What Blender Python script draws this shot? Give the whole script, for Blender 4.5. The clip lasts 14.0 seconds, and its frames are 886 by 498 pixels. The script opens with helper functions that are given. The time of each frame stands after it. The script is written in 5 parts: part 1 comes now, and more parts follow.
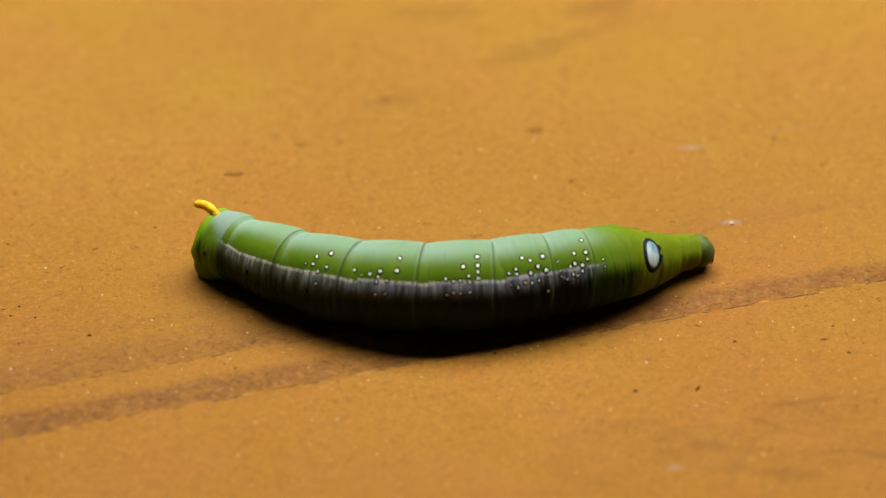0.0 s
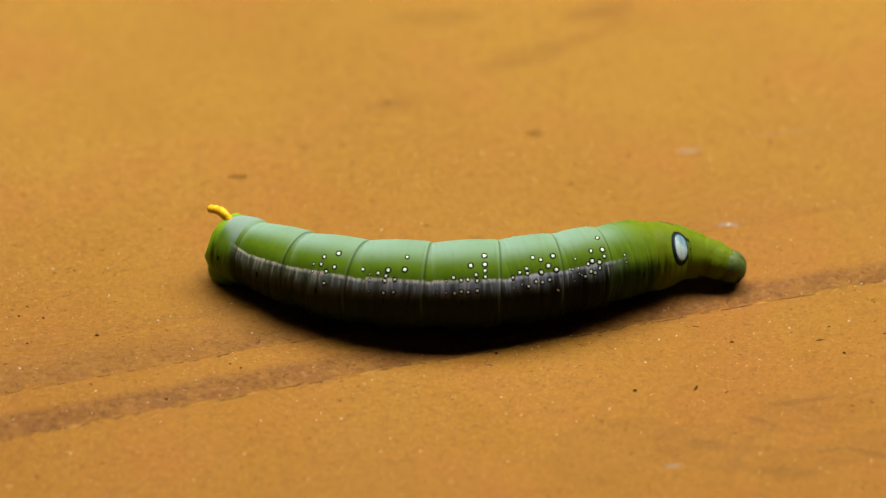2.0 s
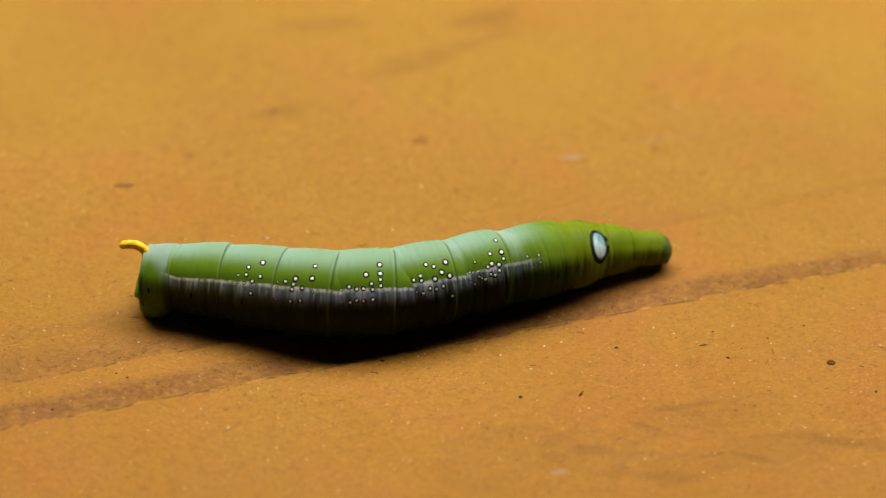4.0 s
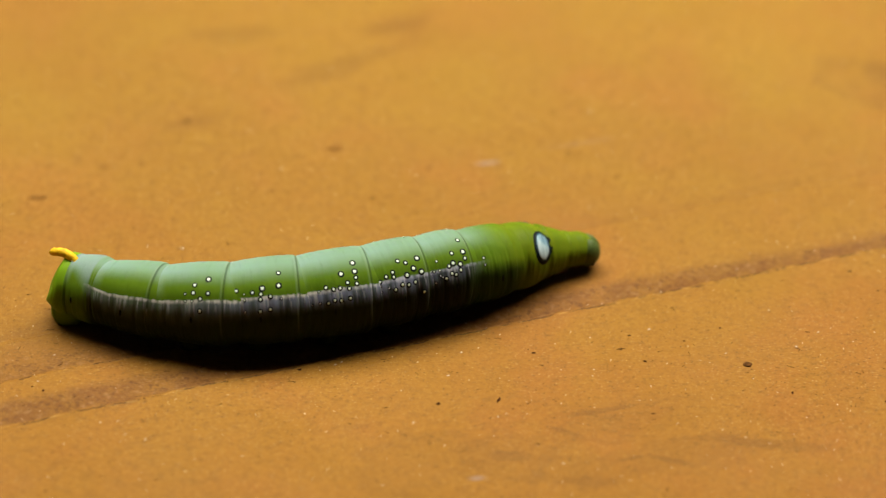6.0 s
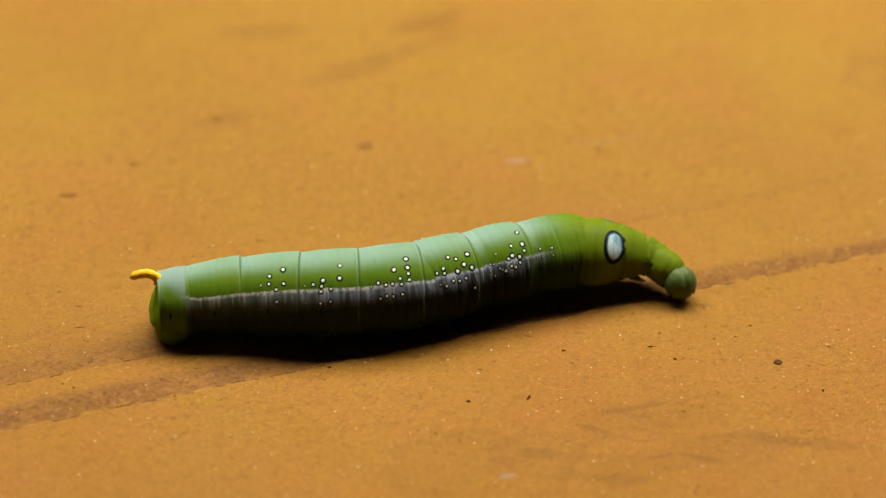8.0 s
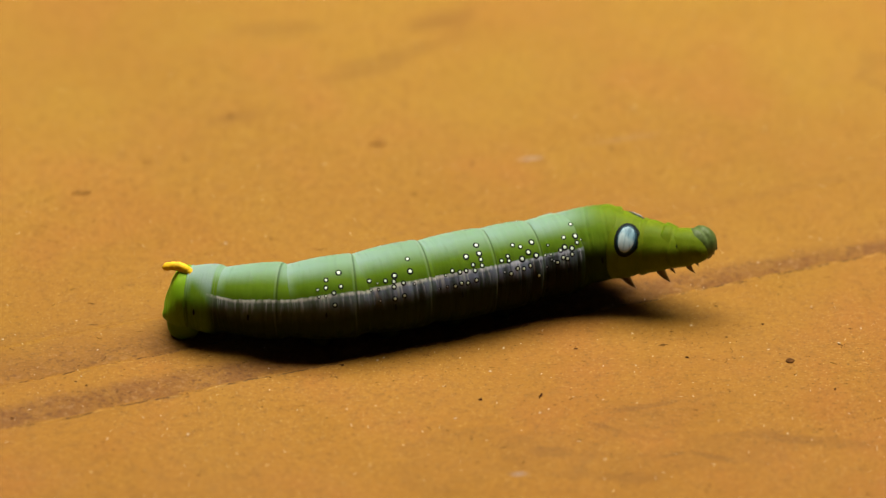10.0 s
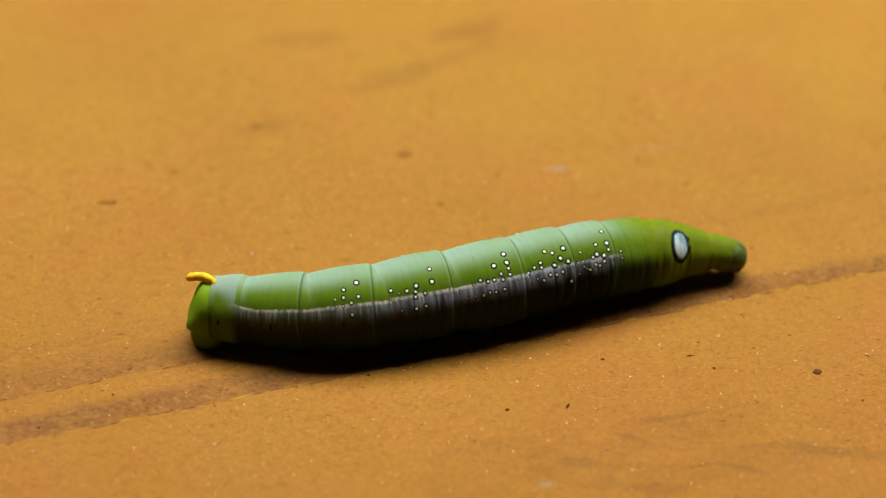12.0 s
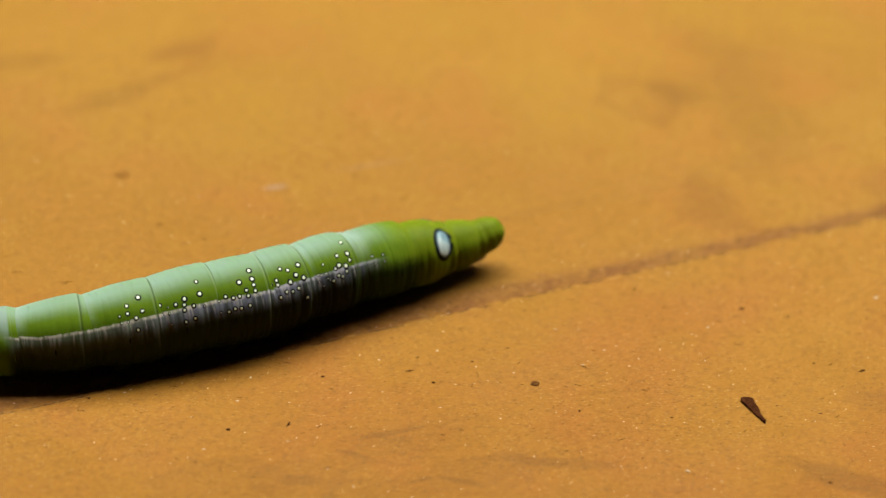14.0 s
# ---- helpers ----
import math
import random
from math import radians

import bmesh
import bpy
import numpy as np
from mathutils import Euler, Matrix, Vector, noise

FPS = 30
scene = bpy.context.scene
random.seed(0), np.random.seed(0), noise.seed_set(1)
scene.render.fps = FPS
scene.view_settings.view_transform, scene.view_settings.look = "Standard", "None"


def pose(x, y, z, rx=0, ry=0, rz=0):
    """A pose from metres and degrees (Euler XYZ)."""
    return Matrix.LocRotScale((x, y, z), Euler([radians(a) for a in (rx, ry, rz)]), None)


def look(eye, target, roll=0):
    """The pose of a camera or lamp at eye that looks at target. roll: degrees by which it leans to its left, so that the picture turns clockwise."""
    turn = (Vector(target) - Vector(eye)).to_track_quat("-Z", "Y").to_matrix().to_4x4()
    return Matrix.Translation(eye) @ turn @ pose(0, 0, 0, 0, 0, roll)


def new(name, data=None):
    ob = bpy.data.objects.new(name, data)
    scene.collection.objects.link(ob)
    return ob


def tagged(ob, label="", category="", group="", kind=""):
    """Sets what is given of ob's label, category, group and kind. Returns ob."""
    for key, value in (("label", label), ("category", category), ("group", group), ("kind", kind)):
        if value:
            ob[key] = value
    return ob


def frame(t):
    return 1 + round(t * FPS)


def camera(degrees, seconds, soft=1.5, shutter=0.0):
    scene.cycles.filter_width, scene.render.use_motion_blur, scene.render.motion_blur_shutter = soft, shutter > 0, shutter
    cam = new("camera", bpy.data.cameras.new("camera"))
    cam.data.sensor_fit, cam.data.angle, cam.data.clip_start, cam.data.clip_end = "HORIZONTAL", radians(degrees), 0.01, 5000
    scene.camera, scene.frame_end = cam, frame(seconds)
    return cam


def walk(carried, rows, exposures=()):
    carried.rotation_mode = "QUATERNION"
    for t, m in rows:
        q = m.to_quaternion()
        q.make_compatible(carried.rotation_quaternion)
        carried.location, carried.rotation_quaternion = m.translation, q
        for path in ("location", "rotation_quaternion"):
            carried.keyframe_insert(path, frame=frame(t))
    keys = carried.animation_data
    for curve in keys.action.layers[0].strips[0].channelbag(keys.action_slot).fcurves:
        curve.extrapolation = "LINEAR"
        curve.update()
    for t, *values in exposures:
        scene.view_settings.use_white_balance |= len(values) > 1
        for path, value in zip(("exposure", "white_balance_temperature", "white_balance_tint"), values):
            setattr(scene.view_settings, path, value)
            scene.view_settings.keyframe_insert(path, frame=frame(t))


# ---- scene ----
cam = camera(17.0, 14.0, soft=1.35, shutter=0.5)
cam.data.dof.use_dof = True
cam.data.dof.focus_distance, cam.data.dof.aperture_fstop = 0.360, 13

PATH = [
    (0, pose(0.00125, -0.30260, 0.21166, 54.957, 0.072, 0.155)),
    (0.5, pose(-0.00131, -0.30353, 0.21299, 54.908, -0.254, -0.132)),
    (1, pose(-0.00045, -0.30800, 0.21593, 54.958, -0.077, -0.062)),
    (1.5, pose(0.00018, -0.31184, 0.21833, 54.968, -0.020, 0.027)),
    (1.8, pose(-0.00037, -0.30500, 0.21594, 54.637, -0.121, 0.020)),
    (2, pose(-0.00039, -0.30712, 0.21501, 54.965, -0.102, 0.004)),
    (2.5, pose(-0.00018, -0.30716, 0.21465, 55.007, -0.007, 0.003)),
    (3, pose(0.00000, -0.30694, 0.21492, 55.000, -0.000, 0.000)),
    (3.3, pose(-0.00091, -0.30704, 0.21504, 54.988, -0.086, -0.248)),
    (3.5, pose(0.00357, -0.30776, 0.21715, 54.820, -0.226, -0.877)),
    (4, pose(0.00089, -0.30746, 0.21671, 54.943, -0.949, -1.851)),
    (4.2, pose(0.00178, -0.30747, 0.21658, 54.990, -0.922, -2.007)),
    (6.3, pose(0.00138, -0.30723, 0.21670, 55.131, -1.174, -3.669)),
    (6.5, pose(0.00159, -0.30753, 0.21659, 55.159, -1.147, -3.602)),
    (7, pose(0.00128, -0.30700, 0.21666, 55.093, -1.047, -3.410)),
    (7.5, pose(0.00157, -0.30744, 0.21707, 55.024, -0.898, -3.095)),
    (8, pose(0.00119, -0.30723, 0.21661, 55.052, -0.846, -3.151)),
    (8.5, pose(0.00113, -0.30718, 0.21641, 55.082, -0.847, -3.026)),
    (8.7, pose(0.00164, -0.30765, 0.21805, 54.921, -0.800, -2.824)),
    (11, pose(0.00210, -0.30707, 0.21667, 55.003, -0.672, -2.806)),
    (11.5, pose(0.00165, -0.30728, 0.21711, 55.084, -0.746, -2.815)),
    (12, pose(0.00093, -0.30719, 0.21663, 55.197, -0.594, -2.451)),
    (12.5, pose(0.00234, -0.30736, 0.21684, 55.220, -0.442, -2.510)),
    (12.7, pose(0.00342, -0.30771, 0.21710, 55.236, -0.515, -3.000)),
    (12.9, pose(0.00399, -0.30717, 0.21884, 55.020, -1.236, -4.507)),
    (13, pose(0.00571, -0.30822, 0.21906, 55.132, -1.150, -4.874)),
    (13.5, pose(0.00237, -0.30768, 0.21818, 55.359, -2.145, -6.319)),
    (14, pose(0.00311, -0.30800, 0.21896, 55.442, -2.500, -7.320)),
]
walk(cam, PATH)

# ---- light ----
world = bpy.data.worlds.new("world")
scene.world = world
world.use_nodes = True
sky = world.node_tree.nodes.new("ShaderNodeTexSky")
sky.sky_type, sky.sun_disc = "NISHITA", False
sky.sun_elevation, sky.sun_rotation = radians(50), radians(-20)
background = world.node_tree.nodes["Background"]
background.inputs["Strength"].default_value = 0.1
world.node_tree.links.new(sky.outputs[0], background.inputs["Color"])


def window_light(name, wide, high, energy, colour, eye, target):
    """An area lamp that stands in for daylight from an assumed window opening."""
    data = bpy.data.lights.new(name, "AREA")
    data.shape, data.size, data.size_y = "RECTANGLE", wide, high
    data.energy, data.color = energy, colour
    new(name, data).matrix_basis = look(eye, target)


# Unseen source, hung low so the sheet dims towards the camera.
window_light("assumed_overhead_light", 1.20, 0.44, 32.2, (1.0, 0.955, 0.80), (0.16, 0.38, 0.74), (0.16, 0.3799, 0.0))

MM = 0.001


# ---- materials ----
class Nodes:
    """A short way to write node materials."""

    def __init__(self, name, rough=0.6, spec=0.5):
        self.material = bpy.data.materials.new(name)
        self.material.use_nodes = True
        self.tree = self.material.node_tree
        self.bsdf = self.tree.nodes["Principled BSDF"]
        self.bsdf.inputs["Roughness"].default_value = rough
        self.bsdf.inputs["Specular IOR Level"].default_value = spec

    def add(self, kind, **values):
        node = self.tree.nodes.new("ShaderNode" + kind)
        for key, value in values.items():
            setattr(node, key, value)
        return node

    def link(self, a, b):
        self.tree.links.new(a, b)

    def set(self, socket, value):
        if isinstance(value, bpy.types.NodeSocket):
            self.link(value, socket)
        else:
            socket.default_value = value

    def math(self, op, a, b=0.0, clamp=False):
        node = self.add("Math", operation=op, use_clamp=clamp)
        self.set(node.inputs[0], a)
        self.set(node.inputs[1], b)
        return node.outputs[0]

    def step(self, value, lo, hi, a=0.0, b=1.0):
        node = self.add("MapRange", interpolation_type="SMOOTHSTEP")
        self.set(node.inputs[0], value)
        for k, v in zip((1, 2, 3, 4), (lo, hi, a, b)):
            self.set(node.inputs[k], v)
        return node.outputs[0]

    def mix(self, fac, a, b, blend="MIX"):
        node = self.add("Mix", data_type="RGBA", blend_type=blend)
        self.set(node.inputs[0], fac)
        for socket, v in ((node.inputs[6], a), (node.inputs[7], b)):
            self.set(socket, v if isinstance(v, bpy.types.NodeSocket) else (*v, 1))
        return node.outputs[2]

    def noise(self, where, scale, detail=3.0, rough=0.55, stretch=(1, 1, 1), turn=0.0):
        m = self.add("Mapping")
        m.inputs["Scale"].default_value = stretch
        m.inputs["Rotation"].default_value = (0, 0, turn)
        self.link(where, m.inputs[0])
        n = self.add("TexNoise")
        n.inputs["Scale"].default_value, n.inputs["Detail"].default_value, n.inputs["Roughness"].default_value = scale, detail, rough
        self.link(m.outputs[0], n.inputs["Vector"])
        return n.outputs["Fac"]

    def bump(self, height, strength, distance):
        b = self.add("Bump")
        b.inputs["Strength"].default_value, b.inputs["Distance"].default_value = strength, distance
        self.link(height, b.inputs["Height"])
        self.link(b.outputs[0], self.bsdf.inputs["Normal"])

    def colour(self, value):
        self.set(self.bsdf.inputs["Base Color"], value if isinstance(value, bpy.types.NodeSocket) else (*value, 1))


def plain(name, colour, rough=0.6, spec=0.5, grain=0.15, scale=900.0, relief=0.0):
    n = Nodes(name, rough, spec)
    where = n.add("TexCoord").outputs["Object"]
    f = n.noise(where, scale, 4)
    dark = tuple(c * (1 - grain) for c in colour)
    light = tuple(min(1, c * (1 + grain)) for c in colour)
    n.colour(n.mix(n.step(f, 0.3, 0.7), dark, light))
    if relief:
        n.bump(f, 0.6, relief)
    return n.material


CREASE = radians(16.6)     # the way in which the score lines of the cardboard run


def make_cardboard_material():
    n = Nodes("kraft_cardboard", 0.6, 0.08)
    where = n.add("TexCoord").outputs["Object"]
    cloud = n.noise(where, 14, 4)
    patch = n.noise(where, 55, 5, 0.6)
    grain = n.noise(where, 1200, 5, 0.75)
    fibre = n.noise(where, 700, 5, 0.75, (0.8, 1.1, 1), -0.1)
    mottle = n.noise(where, 3000, 3, 0.7)
    speck = n.noise(where, 4200, 2, 0.5, (0.8, 1.0, 1), 0.4)
    pulp = n.noise(where, 2600, 2, 0.6, (0.6, 1.2, 1), 0.2)
    c = n.mix(n.step(cloud, 0.3, 0.7), (0.188, 0.0880, 0.0092), (0.220, 0.108, 0.0120))
    hue = n.noise(where, 38, 4, 0.6)
    c = n.mix(n.step(hue, 0.46, 0.66, 0, 0.6), c, (0.212, 0.086, 0.013))
    c = n.mix(n.step(hue, 0.48, 0.34, 0, 0.5), c, (0.208, 0.108, 0.010))
    # Light's change across the sheet painted in: yellower far off, redder and darker near.
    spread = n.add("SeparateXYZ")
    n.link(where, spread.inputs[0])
    near_far = n.math("ADD", spread.outputs[1], n.math("MULTIPLY", n.math("SUBTRACT", cloud, 0.5), 0.05))
    c = n.mix(n.step(near_far, 0.045, -0.045), n.mix(1.0, c, (1.02, 1.05, 1.06), "MULTIPLY"), n.mix(1.0, c, (1.0, 0.885, 0.81), "MULTIPLY"))
    c = n.mix(n.step(patch, 0.45, 0.72, 0, 0.25), c, (0.150, 0.063, 0.009))
    c = n.mix(n.step(fibre, 0.48, 0.66, 0, 0.42), c, (0.128, 0.054, 0.008))
    c = n.mix(n.step(grain, 0.52, 0.70, 0, 0.32), c, (0.276, 0.145, 0.028))
    c = n.mix(n.step(mottle, 0.54, 0.70, 0, 0.24), c, (0.096, 0.040, 0.007))
    c = n.mix(n.step(mottle, 0.45, 0.32, 0, 0.18), c, (0.282, 0.145, 0.025))
    c = n.mix(n.step(pulp, 0.61, 0.70, 0, 0.38), c, (0.060, 0.024, 0.006))
    c = n.mix(n.step(pulp, 0.36, 0.27, 0, 0.34), c, (0.372, 0.244, 0.092))
    c = n.mix(n.step(speck, 0.66, 0.72, 0, 0.75), c, (0.06, 0.024, 0.006))
    c = n.mix(n.step(speck, 0.33, 0.28, 0, 0.6), c, (0.42, 0.27, 0.10))

    tuft = n.noise(where, 1900, 4, 0.7, (0.8, 1.1, 1), 0.15)
    c = n.mix(n.step(tuft, 0.55, 0.68, 0, 0.46), c, (0.105, 0.044, 0.008))
    c = n.mix(n.step(tuft, 0.44, 0.32, 0, 0.4), c, (0.275, 0.150, 0.022))
    # worn strips that follow the score lines
    turned = n.add("Mapping")
    turned.inputs["Rotation"].default_value = (0, 0, -CREASE)
    n.link(where, turned.inputs[0])
    axes = n.add("SeparateXYZ")
    n.link(turned.outputs[0], axes.inputs[0])
    ragged = n.noise(where, 160, 4, 0.6)
    v = n.math("ADD", axes.outputs[1], n.math("MULTIPLY", n.math("SUBTRACT", ragged, 0.5), 0.0022))
    rub = n.noise(where, 260, 6, 0.75, (1.0, 1.0, 1), -CREASE)

    scrape = n.noise(where, 1300, 4, 0.7, (0.9, 1.0, 1), 0.3)
    narrow = n.step(axes.outputs[0], 0.02, 0.09, 0.0, 0.0016)

    def strip(lo, hi, soft_lo, soft_hi, amount, colour):
        nonlocal c
        top = n.math("ADD", v, narrow)
        if lo == -0.0142:
            amount = n.step(axes.outputs[0], 0.014, 0.032, amount, 0.0)
        inside = n.math("MULTIPLY", n.step(v, lo - soft_lo, lo + soft_lo), n.step(top, hi + soft_hi, hi - soft_hi))
        c = n.mix(n.math("MULTIPLY", n.math("MULTIPLY", inside, amount), n.step(rub, 0.36, 0.58, 0.45, 1.0)), c, colour)
        c = n.mix(n.math("MULTIPLY", n.math("MULTIPLY", inside, amount), n.step(scrape, 0.54, 0.64, 0, 0.75)), c, (0.055, 0.022, 0.007))
        c = n.mix(n.math("MULTIPLY", n.math("MULTIPLY", inside, amount), n.step(scrape, 0.44, 0.36, 0, 0.45)), c, (0.25, 0.14, 0.06))

    strip(-0.0222, -0.0183, 0.0002, 0.0010, 0.72, (0.112, 0.042, 0.009))
    # Wear, with the shade left of the tail put into its colour too.
    strip(-0.0142, -0.0090, 0.0003, 0.0035, 0.55, (0.115, 0.045, 0.010))
    strip(-0.0066, -0.0045, 0.0003, 0.0020, 0.22, (0.120, 0.047, 0.010))

    # smears and imprints: middle, half length, half width, turn, strength, ring
    smears = (
        (0, 57, 9, 2.5, 5, 0.22, 0), (22, 59, 8, 2.6, 30, 0.30, 0), (14, 48, 13, 3.0, 32, 0.24, 0),
        (-7, 34, 6, 3, 20, 0.28, 0), (20, -41, 9, 6, 25, 0.16, 1), (30, -40, 5, 5, -20, 0.18, 1),
        (44, -41.5, 11, 4, 15, 0.16, 1), (41, -36, 7, 3.5, -20, 0.15, 1), (46, -32, 11, 4, 12, 0.12, 0),
        (86, 38, 5, 9, 20, 0.28, 1), (92, 43, 5, 4, 0, 0.25, 0), (90, 17, 5, 9, 10, 0.26, 0),
        (94, -44, 11, 2, -35, 0.35, 0), (50, -42, 8, 4, 10, 0.14, 1), (104, -30, 10, 3, -30, 0.22, 0),
        (101, 40, 9, 26, 5, 0.20, 0), (118, 12, 7, 12, 15, 0.22, 0), (-37, -30.9, 4, 0.4, 12, 0.6, 0),
        (40.7, -31.9, 8, 0.6, 13, 0.34, 0), (37.3, -35.4, 4.6, 0.7, -31, 0.32, 0), (43.6, -40.9, 3.4, 0.7, 17, 0.38, 0), (48.7, -41.1, 3.4, 0.7, -21, 0.38, 0),
        (39.1, -44.7, 4.5, 1.4, -2, 0.26, 0), (61.7, -38.8, 8, 0.9, -10, 0.26, 0), (30.4, -39.6, 3, 1.2, -9, 0.24, 0), (51.2, -29.3, 4.5, 0.8, 16, 0.18, 0),
    )
    wander = n.noise(where, 75, 5, 0.6, (0.7, 1.3, 1), 0.3)
    for x, y, a, b, turn, amount, ring in smears:
        m = n.add("Mapping", vector_type="TEXTURE")
        m.inputs["Location"].default_value = (x * MM, y * MM, 0)
        m.inputs["Rotation"].default_value = (0, 0, radians(turn))
        m.inputs["Scale"].default_value = (a * MM, b * MM, 1)
        n.link(where, m.inputs[0])
        length = n.add("VectorMath", operation="LENGTH")
        n.link(m.outputs[0], length.inputs[0])
        d = n.math("ADD", length.outputs["Value"], n.math("MULTIPLY", n.math("SUBTRACT", wander, 0.5), 4.0 if ring else 3.0))
        mask = n.step(d, 1.05, 0.85 if ring else 0.3)
        if ring:
            mask = n.math("MULTIPLY", mask, n.step(d, 0.45, 0.95, 0.38, 1.0))
        c = n.mix(n.math("MULTIPLY", mask, amount), c, (0.090, 0.036, 0.008))
    # dark lines in the torn score lines: the cracks' shade put into the colour
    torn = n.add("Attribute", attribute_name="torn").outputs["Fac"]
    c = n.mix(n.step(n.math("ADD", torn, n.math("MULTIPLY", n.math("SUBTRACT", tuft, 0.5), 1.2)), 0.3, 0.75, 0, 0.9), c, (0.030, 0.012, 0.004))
    # pale pulp on the frayed lips of the score lines
    frayed = n.add("Attribute", attribute_name="frayed").outputs["Fac"]
    c = n.mix(n.step(n.math("ADD", frayed, n.math("MULTIPLY", n.math("SUBTRACT", tuft, 0.5), 0.8)), 0.35, 0.9, 0, 0.6), c, (0.33, 0.180, 0.045))
    # pale grey scuffs
    for x, y, a, b, turn, amount in ((32.6, 22.2, 2.4, 0.8, 8, 0.26), (45, 26.5, 8, 0.6, 14, 0.12), (26.3, -43.6, 1.7, 0.8, 5, 0.32), (36.5, 5.2, 2, 0.8, 0, 0.3)):
        m = n.add("Mapping", vector_type="TEXTURE")
        m.inputs["Location"].default_value = (x * MM, y * MM, 0)
        m.inputs["Rotation"].default_value = (0, 0, radians(turn))
        m.inputs["Scale"].default_value = (a * MM, b * MM, 1)
        n.link(where, m.inputs[0])
        length = n.add("VectorMath", operation="LENGTH")
        n.link(m.outputs[0], length.inputs[0])
        d = n.math("ADD", length.outputs["Value"], n.math("MULTIPLY", n.math("SUBTRACT", wander, 0.5), 1.5))
        c = n.mix(n.math("MULTIPLY", n.step(d, 1.0, 0.2), amount), c, (0.21, 0.20, 0.23))
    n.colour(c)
    n.set(n.bsdf.inputs["Roughness"], n.step(patch, 0.3, 0.7, 0.52, 0.66))
    n.bump(n.math("ADD", n.math("MULTIPLY", grain, 0.6), n.math("MULTIPLY", fibre, 0.5)), 0.6, 0.00028)
    return n.material


def make_skin():
    """The caterpillar's skin: 'around' is the angle from the back in degrees, squeezed on the far side, 'along' the
    place on the body in mm, 'share' the place within a ring.
    """
    n = Nodes("green_caterpillar_skin", 0.55, 0.05)
    around = n.add("Attribute", attribute_name="around").outputs["Fac"]
    along = n.add("Attribute", attribute_name="along").outputs["Fac"]
    share = n.add("Attribute", attribute_name="share").outputs["Fac"]
    rim = n.add("Attribute", attribute_name="rim").outputs["Fac"]
    where = n.add("TexCoord").outputs["Object"]
    blotch = n.noise(where, 260, 4)
    fine = n.noise(where, 1900, 3, 0.6)
    rings = n.noise(where, 900, 2, 0.5, (1.6, 0.25, 0.25))
    comb = n.noise(where, 1500, 3, 0.6, (1.5, 0.12, 0.12))
    pleat = n.noise(where, 1000, 3, 0.55, (1.5, 0.13, 0.13))
    c = n.mix(n.step(blotch, 0.3, 0.7), (0.062, 0.116, 0.004), (0.082, 0.142, 0.006))
    # paler back: the sky's sheen painted in as a bluish tint, strongest at the hind part of each ring
    back = n.step(n.math("ADD", around, n.math("MULTIPLY", blotch, 10)), 38, 3, 0, 1)
    body = n.math("MULTIPLY", n.step(along, -4.5, -2.5), n.step(along, 54.0, 46.0, 0.0, 1.0))
    back_sheen = n.math("MULTIPLY", back, n.step(share, 0.85, 0.0, 0.74, 1.0))
    c = n.mix(n.math("MULTIPLY", back_sheen, body), c, (0.148, 0.234, 0.188))
    band = n.math("MULTIPLY", n.step(share, 0.22, 0.02), n.step(around, 62, 20))
    c = n.mix(n.math("MULTIPLY", n.math("MULTIPLY", band, body), 0.34), c, (0.20, 0.27, 0.26))
    # the front and the tail are yellower
    c = n.mix(n.step(along, 50.5, 56.5, 0, 0.9), c, n.mix(n.step(blotch, 0.3, 0.7), (0.078, 0.112, 0.002), (0.100, 0.134, 0.003)))
    c = n.mix(n.step(along, -3.2, -4.6, 0, 0.9), c, (0.125, 0.225, 0.005))
    # a bluish corner in front of a slanting line that climbs to the horn
    slant = n.math("SUBTRACT", around, n.math("ADD", n.math("MULTIPLY", along, 13.5), 56))
    corner = n.math("MULTIPLY", n.step(slant, 14, -22), n.math("MULTIPLY", n.step(along, -3.9, -3.4), n.step(along, 0.2, -0.1)))
    c = n.mix(n.math("MULTIPLY", corner, 0.80), c, (0.150, 0.210, 0.195))
    # grey flank under a pale line that rises to the horn; the shade low on it is painted in
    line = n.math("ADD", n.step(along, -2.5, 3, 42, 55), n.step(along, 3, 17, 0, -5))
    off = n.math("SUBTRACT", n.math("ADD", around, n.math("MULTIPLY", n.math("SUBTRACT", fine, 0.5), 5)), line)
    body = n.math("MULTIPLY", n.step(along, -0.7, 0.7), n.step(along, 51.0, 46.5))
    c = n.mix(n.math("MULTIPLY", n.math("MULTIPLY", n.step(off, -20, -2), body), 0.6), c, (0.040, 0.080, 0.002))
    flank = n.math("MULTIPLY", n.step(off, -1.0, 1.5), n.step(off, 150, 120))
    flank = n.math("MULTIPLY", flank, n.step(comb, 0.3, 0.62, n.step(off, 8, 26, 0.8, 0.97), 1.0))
    # Underside shade is put into these near-black tones of the lower flank.
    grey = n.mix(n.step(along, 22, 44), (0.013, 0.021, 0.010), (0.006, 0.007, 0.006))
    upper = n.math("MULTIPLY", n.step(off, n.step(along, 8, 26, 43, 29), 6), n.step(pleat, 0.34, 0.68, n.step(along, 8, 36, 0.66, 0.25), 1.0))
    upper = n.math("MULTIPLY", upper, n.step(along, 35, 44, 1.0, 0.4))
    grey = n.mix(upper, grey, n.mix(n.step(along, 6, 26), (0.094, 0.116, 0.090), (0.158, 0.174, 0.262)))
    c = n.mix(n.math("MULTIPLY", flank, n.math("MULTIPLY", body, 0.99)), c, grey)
    # Thin pale glint along each ring's front edge, painted into the colour.
    fold = n.math("MULTIPLY", n.math("MULTIPLY", n.step(share, 0.955, 0.975), n.step(share, 0.995, 0.985)), n.step(off, 75, 30))
